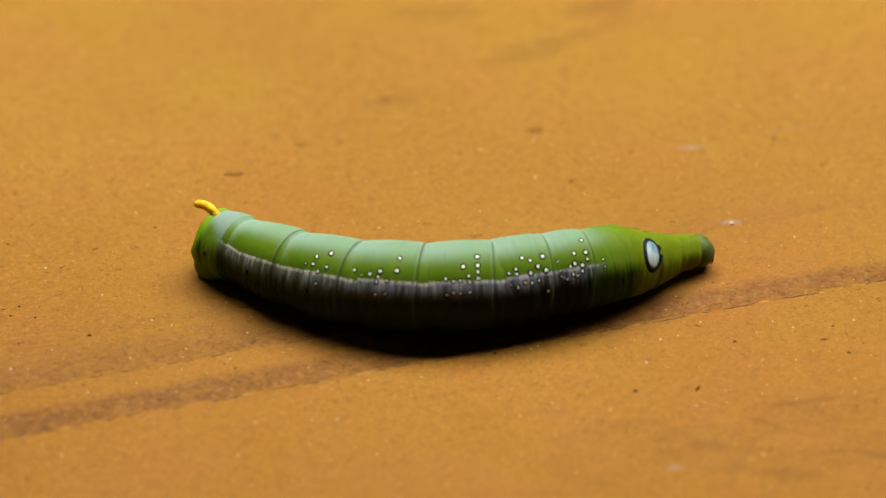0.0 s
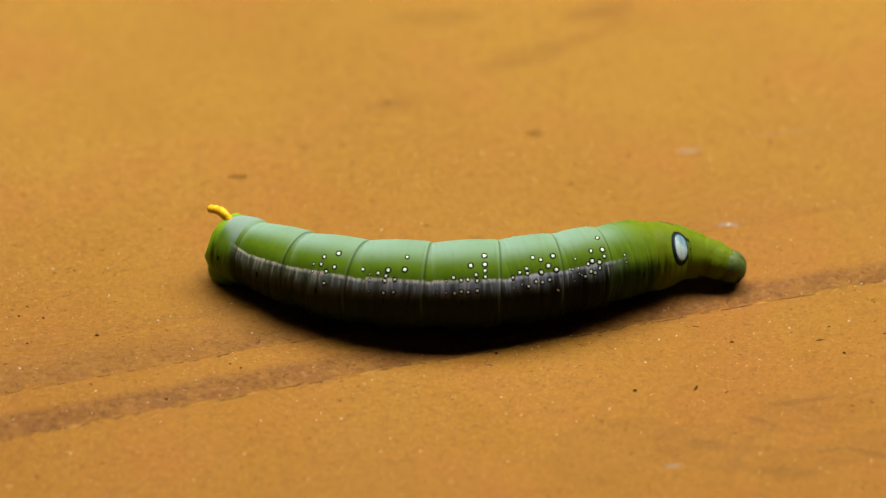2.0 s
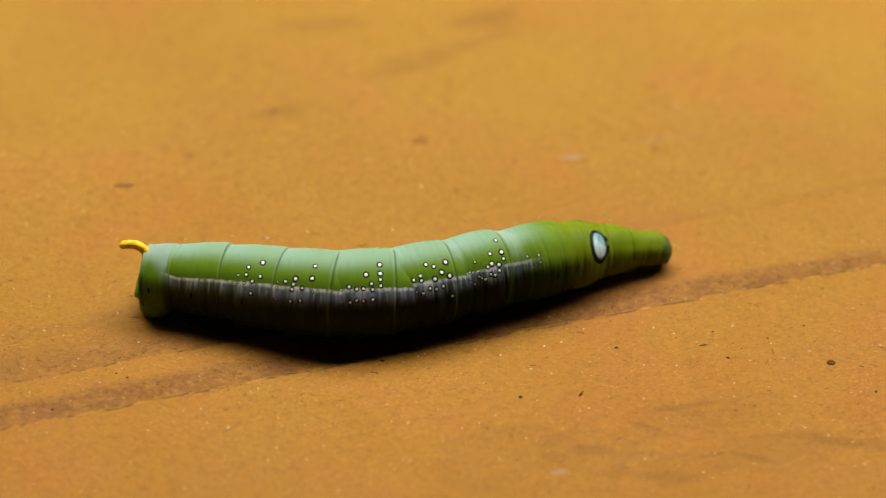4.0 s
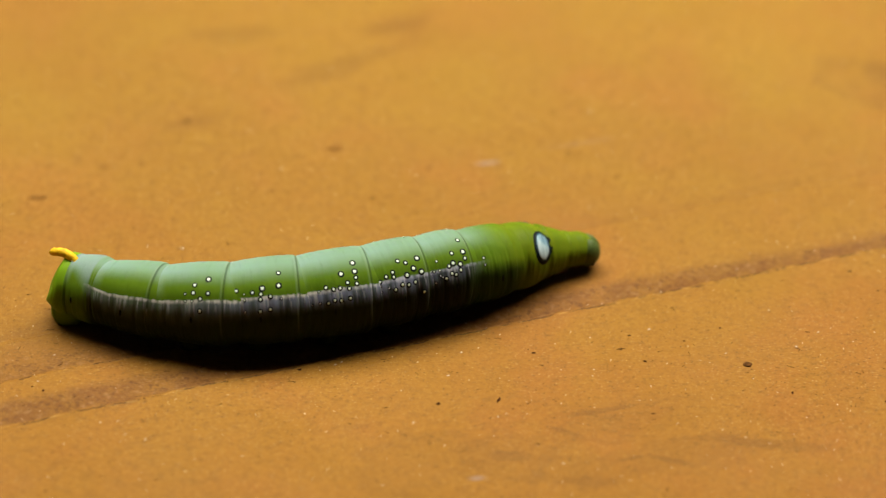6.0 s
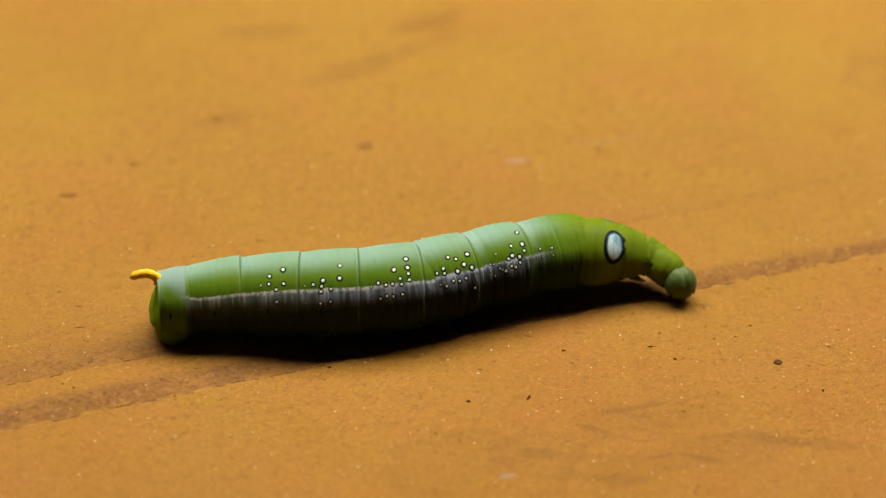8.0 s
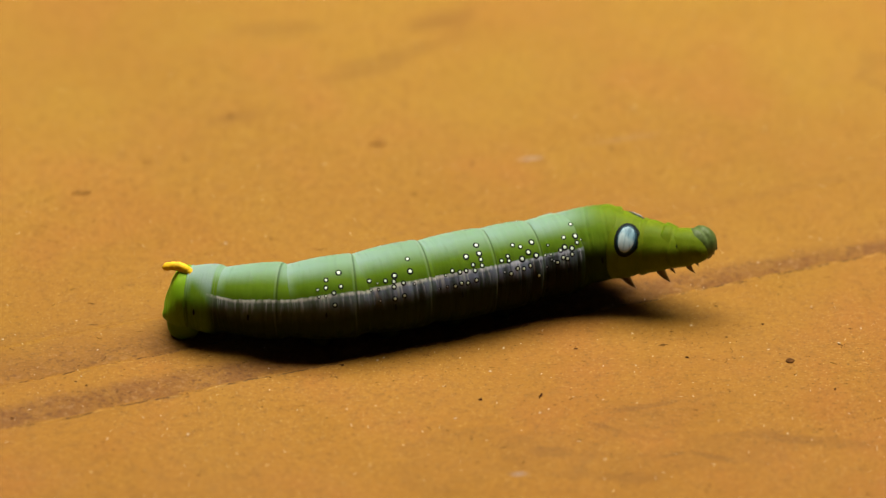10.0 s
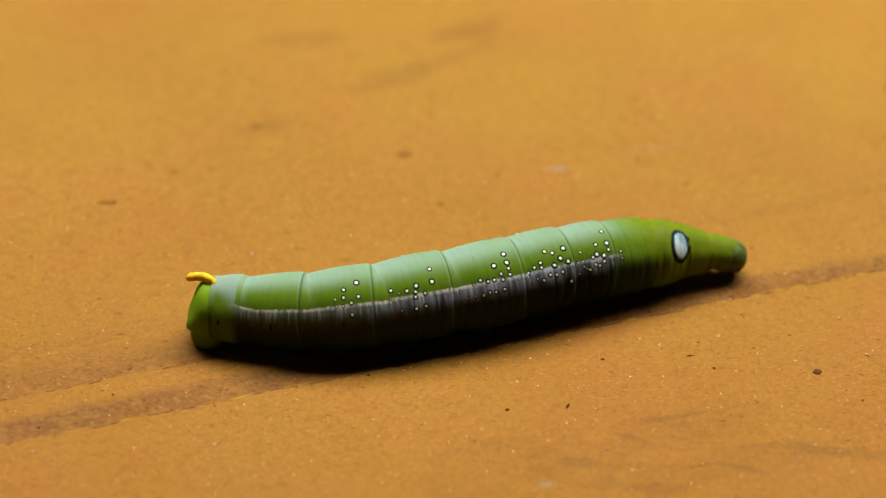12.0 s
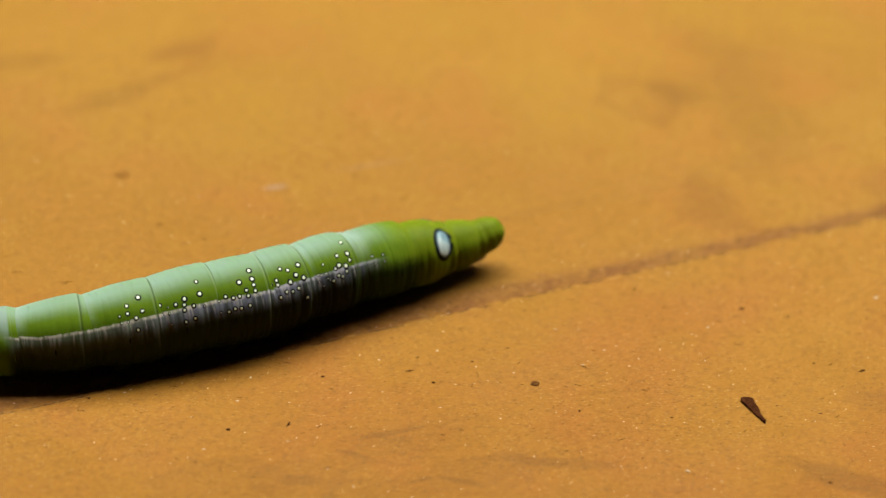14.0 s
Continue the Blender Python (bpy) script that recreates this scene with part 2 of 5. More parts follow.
    c = n.mix(n.math("MULTIPLY", n.math("MULTIPLY", fold, body), 0.16), c, (0.20, 0.23, 0.17))
    teeth = n.math("MULTIPLY", n.math("MULTIPLY", n.step(comb, 0.55, 0.66), n.step(off, 26, 3)), n.step(off, -1.5, 1.0))
    c = n.mix(n.math("MULTIPLY", n.math("MULTIPLY", teeth, body), 0.6), c, (0.37, 0.38, 0.38))
    # Dark green low on the front rings: some pigment, mostly shade painted in.
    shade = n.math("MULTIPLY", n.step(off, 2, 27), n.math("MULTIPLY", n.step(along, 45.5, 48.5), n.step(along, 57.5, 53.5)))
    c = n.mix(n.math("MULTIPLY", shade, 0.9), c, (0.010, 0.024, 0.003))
    pale = n.math("MULTIPLY", n.step(off, -2.2, 0.0), n.step(off, 5.5, 0.5))
    pale = n.math("MULTIPLY", pale, n.step(comb, 0.36, 0.58, 0.15, 1.0))
    c = n.mix(n.math("MULTIPLY", pale, n.math("MULTIPLY", body, n.step(along, 46, 38, 0.6, 0.9))), c, n.mix(n.step(along, 24, 40), (0.46, 0.44, 0.40), (0.36, 0.37, 0.46)))
    c = n.mix(n.math("MULTIPLY", n.step(rings, 0.56, 0.75), n.step(along, 50, 56, 0.22, 0.05)), c, (0.027, 0.057, 0.004))
    c = n.mix(n.step(rim, 0.45, 0.85, 0, 0.62), c, (0.016, 0.028, 0.008))
    n.colour(c)
    n.bsdf.inputs["Subsurface Weight"].default_value = 0.2
    n.bsdf.inputs["Subsurface Radius"].default_value = (0.5, 1.0, 0.25)
    n.bsdf.inputs["Subsurface Scale"].default_value = 0.001
    n.set(n.bsdf.inputs["Roughness"], n.step(blotch, 0.3, 0.7, 0.48, 0.60))
    low = n.step(around, 40, 80, 0.16, 1.0)
    n.bump(n.math("ADD", n.math("MULTIPLY", n.math("MULTIPLY", rings, low), 1.6), n.math("MULTIPLY", fine, 0.14)), 0.7, 0.0003)
    return n.material


def make_eyespot_material():
    """Blue-white with upright dark blue streaks."""
    n = Nodes("pale_blue_white_eyespot", 0.4, 0.4)
    where = n.add("TexCoord").outputs["Object"]
    streak = n.noise(where, 1300, 3, 0.6, (1.0, 0.2, 0.2))
    cloud = n.noise(where, 420, 2)
    c = n.mix(n.step(cloud, 0.35, 0.65), (0.17, 0.29, 0.36), (0.40, 0.50, 0.53))
    n.colour(n.mix(n.step(streak, 0.58, 0.42, 0, 0.8), c, (0.05, 0.11, 0.16)))
    return n.material


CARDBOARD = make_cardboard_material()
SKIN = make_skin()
BOARD_EDGE = plain("cardboard_core", (0.42, 0.22, 0.08), 0.8, 0.3, 0.2, 300)
FLOOR = plain("grey_cement", (0.08, 0.075, 0.07), 0.8, 0.3, 0.2, 6)
WALL = plain("painted_plaster", (0.09, 0.084, 0.078), 0.8, 0.3, 0.08, 9)
CEILING = plain("ceiling_paint", (0.16, 0.15, 0.14), 0.85, 0.3, 0.06, 9)
FRAME = plain("window_paint", (0.55, 0.53, 0.50), 0.5, 0.5, 0.06, 20)
DOT = plain("white_dot", (0.60, 0.68, 0.55), 0.5, 0.3, 0.06, 3000)
DOT_DIM = plain("dull_dot", (0.36, 0.36, 0.38), 0.45, 0.5, 0.1, 3000)
BLACK = plain("black_skin", (0.005, 0.008, 0.008), 0.6, 0.06, 0.2, 3000)
BLUE = plain("blue_black_rim", (0.014, 0.040, 0.06), 0.5, 0.1, 0.2, 3000)
EYE = make_eyespot_material()
HORN = plain("yellow_horn", (0.64, 0.36, 0.004), 0.6, 0.2, 0.25, 1500, 0.0002)
LEG = plain("brown_leg", (0.07, 0.045, 0.02), 0.35, 0.5, 0.3, 2000)
HEAD = plain("olive_green_head", (0.056, 0.086, 0.017), 0.5, 0.2, 0.15, 1500, 0.0001)
JAW = plain("brown_jaw", (0.10, 0.06, 0.025), 0.35, 0.5, 0.3, 2000)
FLECK = plain("dark_brown_debris", (0.034, 0.011, 0.004), 0.9, 0.02, 0.4, 2500)
BROWN = plain("brown_speck", (0.075, 0.030, 0.007), 0.85, 0.05, 0.35, 1500)
FLAKE = plain("brown_flake", (0.140, 0.062, 0.011), 0.85, 0.08, 0.3, 2500)
FIBRE = plain("brown_fibre", (0.082, 0.035, 0.008), 0.85, 0.08, 0.5, 2500)
DUST = plain("pale_dust", (0.62, 0.53, 0.40), 0.5, 0.4, 0.2, 2500)
CRUMB = plain("whitish_crumb", (0.36, 0.27, 0.17), 0.7, 0.2, 0.15, 2500)


# ---- building ----
def mesh_of(bm, name, *materials, smooth=True):
    me = bpy.data.meshes.new(name)
    bm.to_mesh(me)
    bm.free()
    for m in materials:
        me.materials.append(m)
    for p in me.polygons:
        p.use_smooth = smooth
    return me


def part(name, bm, material, parent, label="", smooth=True):
    materials = material if isinstance(material, tuple) else (material,)
    ob = new(name, mesh_of(bm, name, *materials, smooth=smooth))
    ob.parent = parent
    return tagged(ob, label)


def box(bm, lo, hi):
    made = bmesh.ops.create_cube(bm, size=1.0)
    for v in made["verts"]:
        v.co = Vector([a + (b - a) * (c + 0.5) for a, b, c in zip(lo, hi, v.co)])


def structure(name, boxes, material, label):
    bm = bmesh.new()
    for lo, hi in boxes:
        box(bm, lo, hi)
    return tagged(new(name, mesh_of(bm, name, material, smooth=False)), label, "", "", "structure")


# an assumed plain room, out of view, its ceiling low to hold the lamp near
structure("floor", [((-1.5, -1.5, -0.10), (1.6, 1.2, -0.004))], FLOOR, "plain grey cement floor under the cardboard")
structure("ceiling", [((-1.5, -1.5, 0.70), (1.6, 0.14, 0.78)), ((-1.5, 0.62, 0.70), (1.6, 1.2, 0.78)), ((-1.5, 0.14, 0.70), (-0.46, 0.62, 0.78)),
                      ((0.78, 0.14, 0.70), (1.6, 0.62, 0.78))], CEILING, "plain matt ceiling, out of view, with an assumed roof window opening")
structure("wall_south", [((-1.5, -1.6, -0.10), (1.6, -1.5, 0.78))], WALL, "plain plastered wall of the assumed low room")
structure("wall_west", [((-1.6, -1.6, -0.10), (-1.5, 1.3, 0.78))], WALL, "plain plastered wall of the assumed low room")
structure("wall_east", [((1.6, -1.6, -0.10), (1.7, 1.3, 0.78))], WALL, "plain plastered wall of the assumed low room")
structure("wall_north", [((-1.5, 1.2, -0.10), (1.6, 1.3, 0.78))], WALL, "plain plastered wall of the assumed low room")


def window_frame(name, lo, hi, bar, label):
    """Four bars that line an opening, whose thin side is the axis on which lo and hi lie closest."""
    flat = min(range(3), key=lambda k: hi[k] - lo[k])
    a, b = [k for k in range(3) if k != flat]
    bars = []
    for axis, other, inset in ((a, b, 0.0), (b, a, bar)):
        for end in (0, 1):
            p, q = list(lo), list(hi)
            if end:
                p[axis] = hi[axis] - bar
            else:
                q[axis] = lo[axis] + bar
            p[other] += inset
            q[other] -= inset
            bars.append((p, q))
    structure(name, bars, FRAME, label)


window_frame("window_1", (-0.46, 0.14, 0.70), (0.78, 0.62, 0.72), 0.015, "pale painted frame of an assumed, unseen roof window")


# ---- the cardboard ----
def wander(u, w):
    """How far a score line strays sideways, in mm."""
    near = max(0.0, min(1.0, (w + 34) / 8)) * max(0.0, min(1.0, (12 - w) / 8))
    return near * (0.26 * noise.noise(Vector((u * 0.13, 3.1, 0))) + 0.12 * noise.noise(Vector((u * 0.5, 5.1, 0))) + 0.16 * noise.noise(Vector((u * 1.5, 7.1, 0))))


def reach(u, edge):
    """The middle score line dies out half way along the sheet."""
    return max(0.0, min(1.0, (32 - u) / 18)) if edge == -14.0 else 1.0


def crack(u, edge):
    """How far a score line is torn open, 0 to 1."""
    return reach(u, edge) * max(0.0, min(1.0, (0.85 if edge < -20 else 0.35) + 2.2 * noise.noise(Vector((u * 0.55, edge, 2.0)))))


def board_height(u, w):
    """Height of the cardboard, u along the score lines and w across them from their middle course, all in mm."""
    z = 0.22 * noise.noise(Vector((u * 0.018, w * 0.022, 1.7))) + 0.03 * noise.noise(Vector((u * 0.2, w * 0.3, 5.0)))
    for edge, run, depth in ((-22.3, 4.8, 0.36), (-14.0, 7.0, 0.22), (-6.6, 5.0, 0.12)):
        d = w - edge
        depth *= reach(u, edge)
        if -0.27 < d < 0.01:
            z -= (0.8 * depth) * crack(u, edge)
        if d > 0:
            z -= depth * min(1.0, d / 0.12) * max(0.0, 1 - d / run)
        elif -0.5 < d < -0.25:
            z += 0.16 * depth * (1 + noise.noise(Vector((u * 0.9, edge, 6.0))))
    return z


def make_cardboard():
    us = sorted({*np.arange(-300, -90, 12.0), *np.arange(-90, 150, 0.35), *np.arange(150, 341, 12.0)})
    vs = list(np.arange(-220, -40, 12.0)) + list(np.arange(-40, -24, 1.0))
    for edge, end in ((-22.3, -14.0), (-14.0, -6.6), (-6.6, 4)):
        vs += [edge - 1.2, edge - 0.6, edge - 0.36, edge - 0.26, edge - 0.18, edge - 0.1, edge - 0.02, edge + 0.05, edge + 0.2, edge + 0.5, edge + 1.0, edge + 1.7]
        vs += list(np.arange(edge + 2.5, end - 1.4, 0.9))
    vs += list(np.arange(4, 70, 2.0)) + list(np.arange(70, 241, 12.0))
    vs = sorted(vs)
    co, si = math.cos(CREASE), math.sin(CREASE)
    verts, faces = [], []
    for v in vs:
        for u in us:
            t = v + wander(u, v)
            verts.append(((u * co - t * si) * MM, (u * si + t * co) * MM, board_height(u, v) * MM))
    w = len(us)
    for j in range(len(vs) - 1):
        for i in range(w - 1):
            a = j * w + i
            faces.append((a, a + 1, a + 1 + w, a + w))
    top = bpy.data.meshes.new("top_liner")
    top.from_pydata(verts, [], faces)
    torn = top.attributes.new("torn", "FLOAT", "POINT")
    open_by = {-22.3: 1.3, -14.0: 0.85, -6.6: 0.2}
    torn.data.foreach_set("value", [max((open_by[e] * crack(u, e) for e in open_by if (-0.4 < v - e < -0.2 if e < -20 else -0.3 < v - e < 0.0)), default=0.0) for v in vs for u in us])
    frayed = top.attributes.new("frayed", "FLOAT", "POINT")
    frayed.data.foreach_set("value", [max((open_by[e] * reach(u, e) * max(0.0, 0.1 + 2.0 * noise.noise(Vector((u * 1.1, e, 9.0)))) for e in open_by
                                           if -0.4 < v - e < -0.3), default=0.0) for v in vs for u in us])
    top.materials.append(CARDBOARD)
    for p in top.polygons:
        p.use_smooth = True
    board = tagged(new("cardboard_sheet"), "orange-brown corrugated cardboard sheet with worn score lines", "cardboard")
    liner = new("top_liner", top)
    liner.parent = board
    tagged(liner, "scuffed orange-brown kraft paper face")
    bm = bmesh.new()
    box(bm, (-0.298, -0.218, -0.0035), (0.338, 0.238, -0.0017))
    bmesh.ops.rotate(bm, verts=bm.verts, cent=(0, 0, 0), matrix=Matrix.Rotation(CREASE, 3, "Z"))
    part("core", bm, BOARD_EDGE, board, smooth=False)
    bm = bmesh.new()
    box(bm, (-0.3, -0.22, -0.004), (0.34, 0.24, -0.0035))
    bmesh.ops.rotate(bm, verts=bm.verts, cent=(0, 0, 0), matrix=Matrix.Rotation(CREASE, 3, "Z"))
    part("bottom_liner", bm, BOARD_EDGE, board, smooth=False)
    return board


make_cardboard()


def ground(x, y):
    """Height of the cardboard at x, y in mm."""
    co, si = math.cos(CREASE), math.sin(CREASE)
    u, v = x * co + y * si, -x * si + y * co
    return board_height(u, v - wander(u, v))


# ---- the caterpillar ----
PROFILE = ((-9, 2.6), (-7.5, 3.3), (-3.8, 4.0), (-2.5, 4.1), (0, 4.1), (3.6, 4.3), (7.3, 4.6), (15.5, 5.0), (24, 5.17), (33, 5.17), (41, 5.05), (47.3, 4.85),
           (54, 4.45), (57, 4.2), (58.2, 3.98), (58.9, 3.78), (59.5, 3.55), (60.3, 3.2), (60.31, 3.5), (61.5, 3.3), (63, 2.75), (64.2, 2.25),
           (64.21, 2.38), (65.4, 2.34), (66.4, 2.15), (66.9, 1.95), (70, 1.6))


def girth(s):
    return float(np.interp(s, *zip(*PROFILE)))


class Segment:
    """One ring of the body from s0 to s1 (mm from the tail's ring), with collars that slip under its neighbours."""

    def __init__(self, s0, s1, origin=None, rear=2.2, front=2.2, folds=5, bulge=0.034, deep=0.012, mark=1.0, crimp=1.0, grooves=(), taper=0.04, dome=False):
        s1 += 0.45
        self.s0, self.s1, self.rear, self.front, self.folds, self.bulge, self.deep, self.mark, self.crimp = s0, s1, rear, front, folds, bulge, deep, mark, crimp
        self.grooves, self.taper, self.dome = grooves, taper, dome
        self.origin = (s0 + s1 - 0.45) / 2 if origin is None else origin

    def radius(self, s, theta):
        length = self.s1 - self.s0
        r = girth(s)
        q = (s - self.s0) / length
        if 0 <= q <= 1:
            r *= 1 + self.bulge * math.sin(math.pi * q ** 1.7) + 0.008 + 0.016 * (q - 0.5)
            edge = min(s - self.s0, self.s1 - s)
            r *= 1 - self.deep * math.exp(-(edge / 0.17) ** 2) - 0.014 * math.exp(-((s - self.s0) / 0.9) ** 2)
            r *= 1 - self.taper * math.exp(-((s - self.s0) / 2.3) ** 2) + 0.35 * self.taper * math.exp(-((s - self.s1) / 1.2) ** 2)
            flank = math.exp(-((abs(theta) - 88) / 34) ** 2)
            r *= 1 - 0.035 * self.mark * flank * math.exp(-(edge / 0.5) ** 2)
            # soft upright folds on the flank, with sharp creases between them
            bent = q + 0.07 * noise.noise(Vector((s * 0.55, theta * 0.012, self.s0))) + 0.0006 * (abs(theta) - 95)
            crease = 1 - abs(math.sin(math.pi * self.folds * bent)) ** 0.55
            own = 0.55 + 0.9 * noise.noise(Vector((round(self.folds * bent) * 1.37, self.s0 * 0.7, 8.0)))
            r *= 1 - self.crimp * 0.062 * flank * crease * max(0.1, own)
            r *= 1 + self.crimp * 0.0016 * math.cos(2 * math.pi * 9 * q + 0.6 * math.sin(theta * 0.05))
            r *= 1 + self.crimp * 0.006 * noise.noise(Vector((s * 1.3, theta * 0.03, 3.0)))
            for share, depth in self.grooves:
                wave = 0.16 * noise.noise(Vector((theta * 0.02, share * 9, 1.0)))
                gap = (s - self.s0 - share * length - wave) / 0.17
                r *= 1 - depth * math.exp(-gap * gap) * (0.75 + 0.5 * noise.noise(Vector((theta * 0.03, share * 7, 4.0))))
            r *= 1 + 0.035 * math.exp(-((abs(theta) - 108) / 20) ** 2) * math.sin(math.pi * q)
        else:
            d = self.s0 - s if q < 0 else s - self.s1
            r *= (0.981 if q > 1 else 0.976) - (0.042 if q > 1 else 0.03) * d
            if self.dome and q > 1:
                r *= math.sqrt(max(0.02, 1 - (d / self.front) ** 2))
        return r

    def at(self, s, theta, out=0.0):
        r = self.radius(s, theta) + out
        a = radians(theta)
        y, z = -r * math.sin(a), r * math.cos(a)
        floor = -0.84 * r
        if z < floor:
            z = floor + (z - floor) * 0.3
        return Vector((s - self.origin, y, z)) * MM

    def skin(self):
        length = self.s1 - self.s0
        rows = [self.s0 - self.rear * (1 - k / 4) for k in range(4)]
        rows += [self.s0 + d for d in (0, 0.07, 0.14, 0.22, 0.34, 0.5, 0.75)]
        count = max(6, round(length / (0.11 if self.grooves else 0.2)))
        rows += [self.s0 + 1 + (length - 2) * k / count for k in range(count + 1)]
        rows += [self.s1 - d for d in (0.75, 0.5, 0.34, 0.22, 0.14, 0.07, 0)]
        rows += [self.s1 + self.front * share for share in (0.25, 0.5, 0.75, 0.88, 0.95, 1.0)]
        around = 96
        bm = bmesh.new()
        la, lb = bm.verts.layers.float.new("around"), bm.verts.layers.float.new("along")
        lc, ld = bm.verts.layers.float.new("rim"), bm.verts.layers.float.new("share")
        loops = []
        for s in rows:
            loop = []
            for k in range(around):
                theta = 360 * k / around
                theta = theta - 360 if theta > 180 else theta
                v = bm.verts.new(self.at(s, theta))
                # Far-side angles are squeezed so the painted sheen reaches the outline facing the camera.
                v[la], v[lb] = float(theta if theta >= 0 else np.interp(-theta, (0, 32, 46, 60, 180), (0, 6, 24, 60, 180))), s
                v[ld] = min(1.0, max(0.0, (s - self.s0) / length))
                v[lc] = self.mark * math.exp(-abs(s - self.s1) / 0.045)
                loop.append(v)
            loops.append(loop)
        for a, b in zip(loops, loops[1:]):
            for k in range(around):
                bm.faces.new((a[k], a[k - 1], b[k - 1], b[k]))
        for loop, turn in ((loops[0], 1), (loops[-1], -1)):
            bm.faces.new(loop[::turn])
        bmesh.ops.recalc_face_normals(bm, faces=bm.faces)
        return bm

    def patch(self, bm, s, theta, rs, rt, out, slot, dome=0.0, sides=14, front=1.0, lean=0.0):
        """A thin round piece that lies on the skin: rs along the body, rt round it, in mm; lean tips its top forward."""
        r = girth(s)
        to_angle = math.degrees(1 / r)
        mid = bm.verts.new(self.at(s, theta, out + dome))
        rings = []
        for share, lift in ((0.55, 0.75), (0.88, 0.3), (1.0, 0.0)):
            rings.append([bm.verts.new(self.at(s + rs * share * math.cos(a) * (front if math.cos(a) > 0 else 1.0) - lean * rt * share * math.sin(a), theta + rt * share * math.sin(a) * to_angle, out + dome * lift))
                          for a in (2 * math.pi * k / sides for k in range(sides))])
        rings.append([bm.verts.new(self.at(s + rs * 1.04 * math.cos(a) * (front if math.cos(a) > 0 else 1.0) - lean * rt * 1.04 * math.sin(a), theta + rt * 1.04 * math.sin(a) * to_angle, -0.06))
                      for a in (2 * math.pi * k / sides for k in range(sides))])
        for k in range(sides):
            faces = [bm.faces.new((mid, rings[0][k - 1], rings[0][k]))]
            faces += [bm.faces.new((a[k - 1], b[k - 1], b[k], a[k])) for a, b in zip(rings, rings[1:])]
            for f in faces:
                f.material_index = slot


def dots(seg, segment, places):
    bm = bmesh.new()
    for s, theta, r in places:
        for side in (1, -1) if theta > 36 else (1,):
            dim = theta > 53
            segment.patch(bm, s, theta * side, r * 1.28, r * 1.28, 0.015, 0, 0, 12)
            segment.patch(bm, s, theta * side, r * 0.63, r * 0.63, 0.025, 2 if dim and r < 0.25 else 1, 0.01, 12)
    bmesh.ops.recalc_face_normals(bm, faces=bm.faces)
    part("dots", bm, (BLACK, DOT, DOT_DIM), seg, "white dots with thin black rings")


def spiracle(seg, segment, s, theta):
    for side in (1, -1):
        bm = bmesh.new()
        segment.patch(bm, s, theta * side, 0.13, 0.40, 0.04, 0, 0.03, 12)
        bmesh.ops.recalc_face_normals(bm, faces=bm.faces)
        part("spiracle", bm, BLACK, seg, "small black breathing slit")


def tube(bm, points, radii, sides=14):
    """A closed tapering tube through the points, in mm."""
    loops = []
    pts = [Vector(p) for p in points]
    for i, (p, r) in enumerate(zip(pts, radii)):
        t = (pts[min(i + 1, len(pts) - 1)] - pts[max(i - 1, 0)]).normalized()
        a = t.orthogonal().normalized()
        a = (Vector((0, 1, 0)) - t * t.y).normalized() if abs(t.y) < 0.95 else a
        b = t.cross(a)
        loops.append([bm.verts.new((p + r * (math.cos(k) * a + math.sin(k) * b)) * MM) for k in (2 * math.pi * j / sides for j in range(sides))])
    for a, b in zip(loops, loops[1:]):
        for k in range(sides):
            bm.faces.new((a[k - 1], a[k], b[k], b[k - 1]))
    bm.faces.new(loops[0])
    bm.faces.new(loops[-1][::-1])
    bmesh.ops.recalc_face_normals(bm, faces=bm.faces)


def curve_points(a, b, c, count):
    a, b, c = Vector(a), Vector(b), Vector(c)
    return [a * (1 - t) ** 2 + b * 2 * t * (1 - t) + c * t * t for t in (k / (count - 1) for k in range(count))]


LEGS = []


def true_leg(seg, segment, s, size):
    """A pair of jointed, pointed legs under the front, each turning at its root."""
    r = girth(s)
    for side in (1, -1):
        bm = bmesh.new()
        tube(bm, curve_points((0, 0, 0.5), (0.1 * size, 0, -1.1 * size), (0.75 * size, -side * 0.2 * size, -2.1 * size), 11),
             [size * w for w in (0.62, 0.60, 0.55, 0.46, 0.42, 0.36, 0.30, 0.24, 0.16, 0.09, 0.03)], 12)
        leg = part("leg", bm, LEG, seg, "small pointed dark brown leg")
        LEGS.append((leg, ((s - segment.origin) * MM, side * r * 0.42 * MM, -r * 0.62 * MM)))


def proleg(seg, segment, s, reach):
    """A pair of stubby gripping feet."""
    r = girth(s)
    for side in (1, -1):
        bm = bmesh.new()
        x = s - segment.origin
        pts = [(x, side * r * 0.40, -r * 0.5), (x, side * r * 0.46, -r * 0.86), (x, side * r * 0.45, -r * 0.84 - reach * 0.6), (x, side * r * 0.47, -r * 0.84 - reach)]
        tube(bm, pts, (1.7, 1.55, 1.35, 1.45), 16)
        la, lb = bm.verts.layers.float.new("around"), bm.verts.layers.float.new("along")
        for v in bm.verts:
            v[la], v[lb] = 150, s
        part("proleg", bm, SKIN, seg)


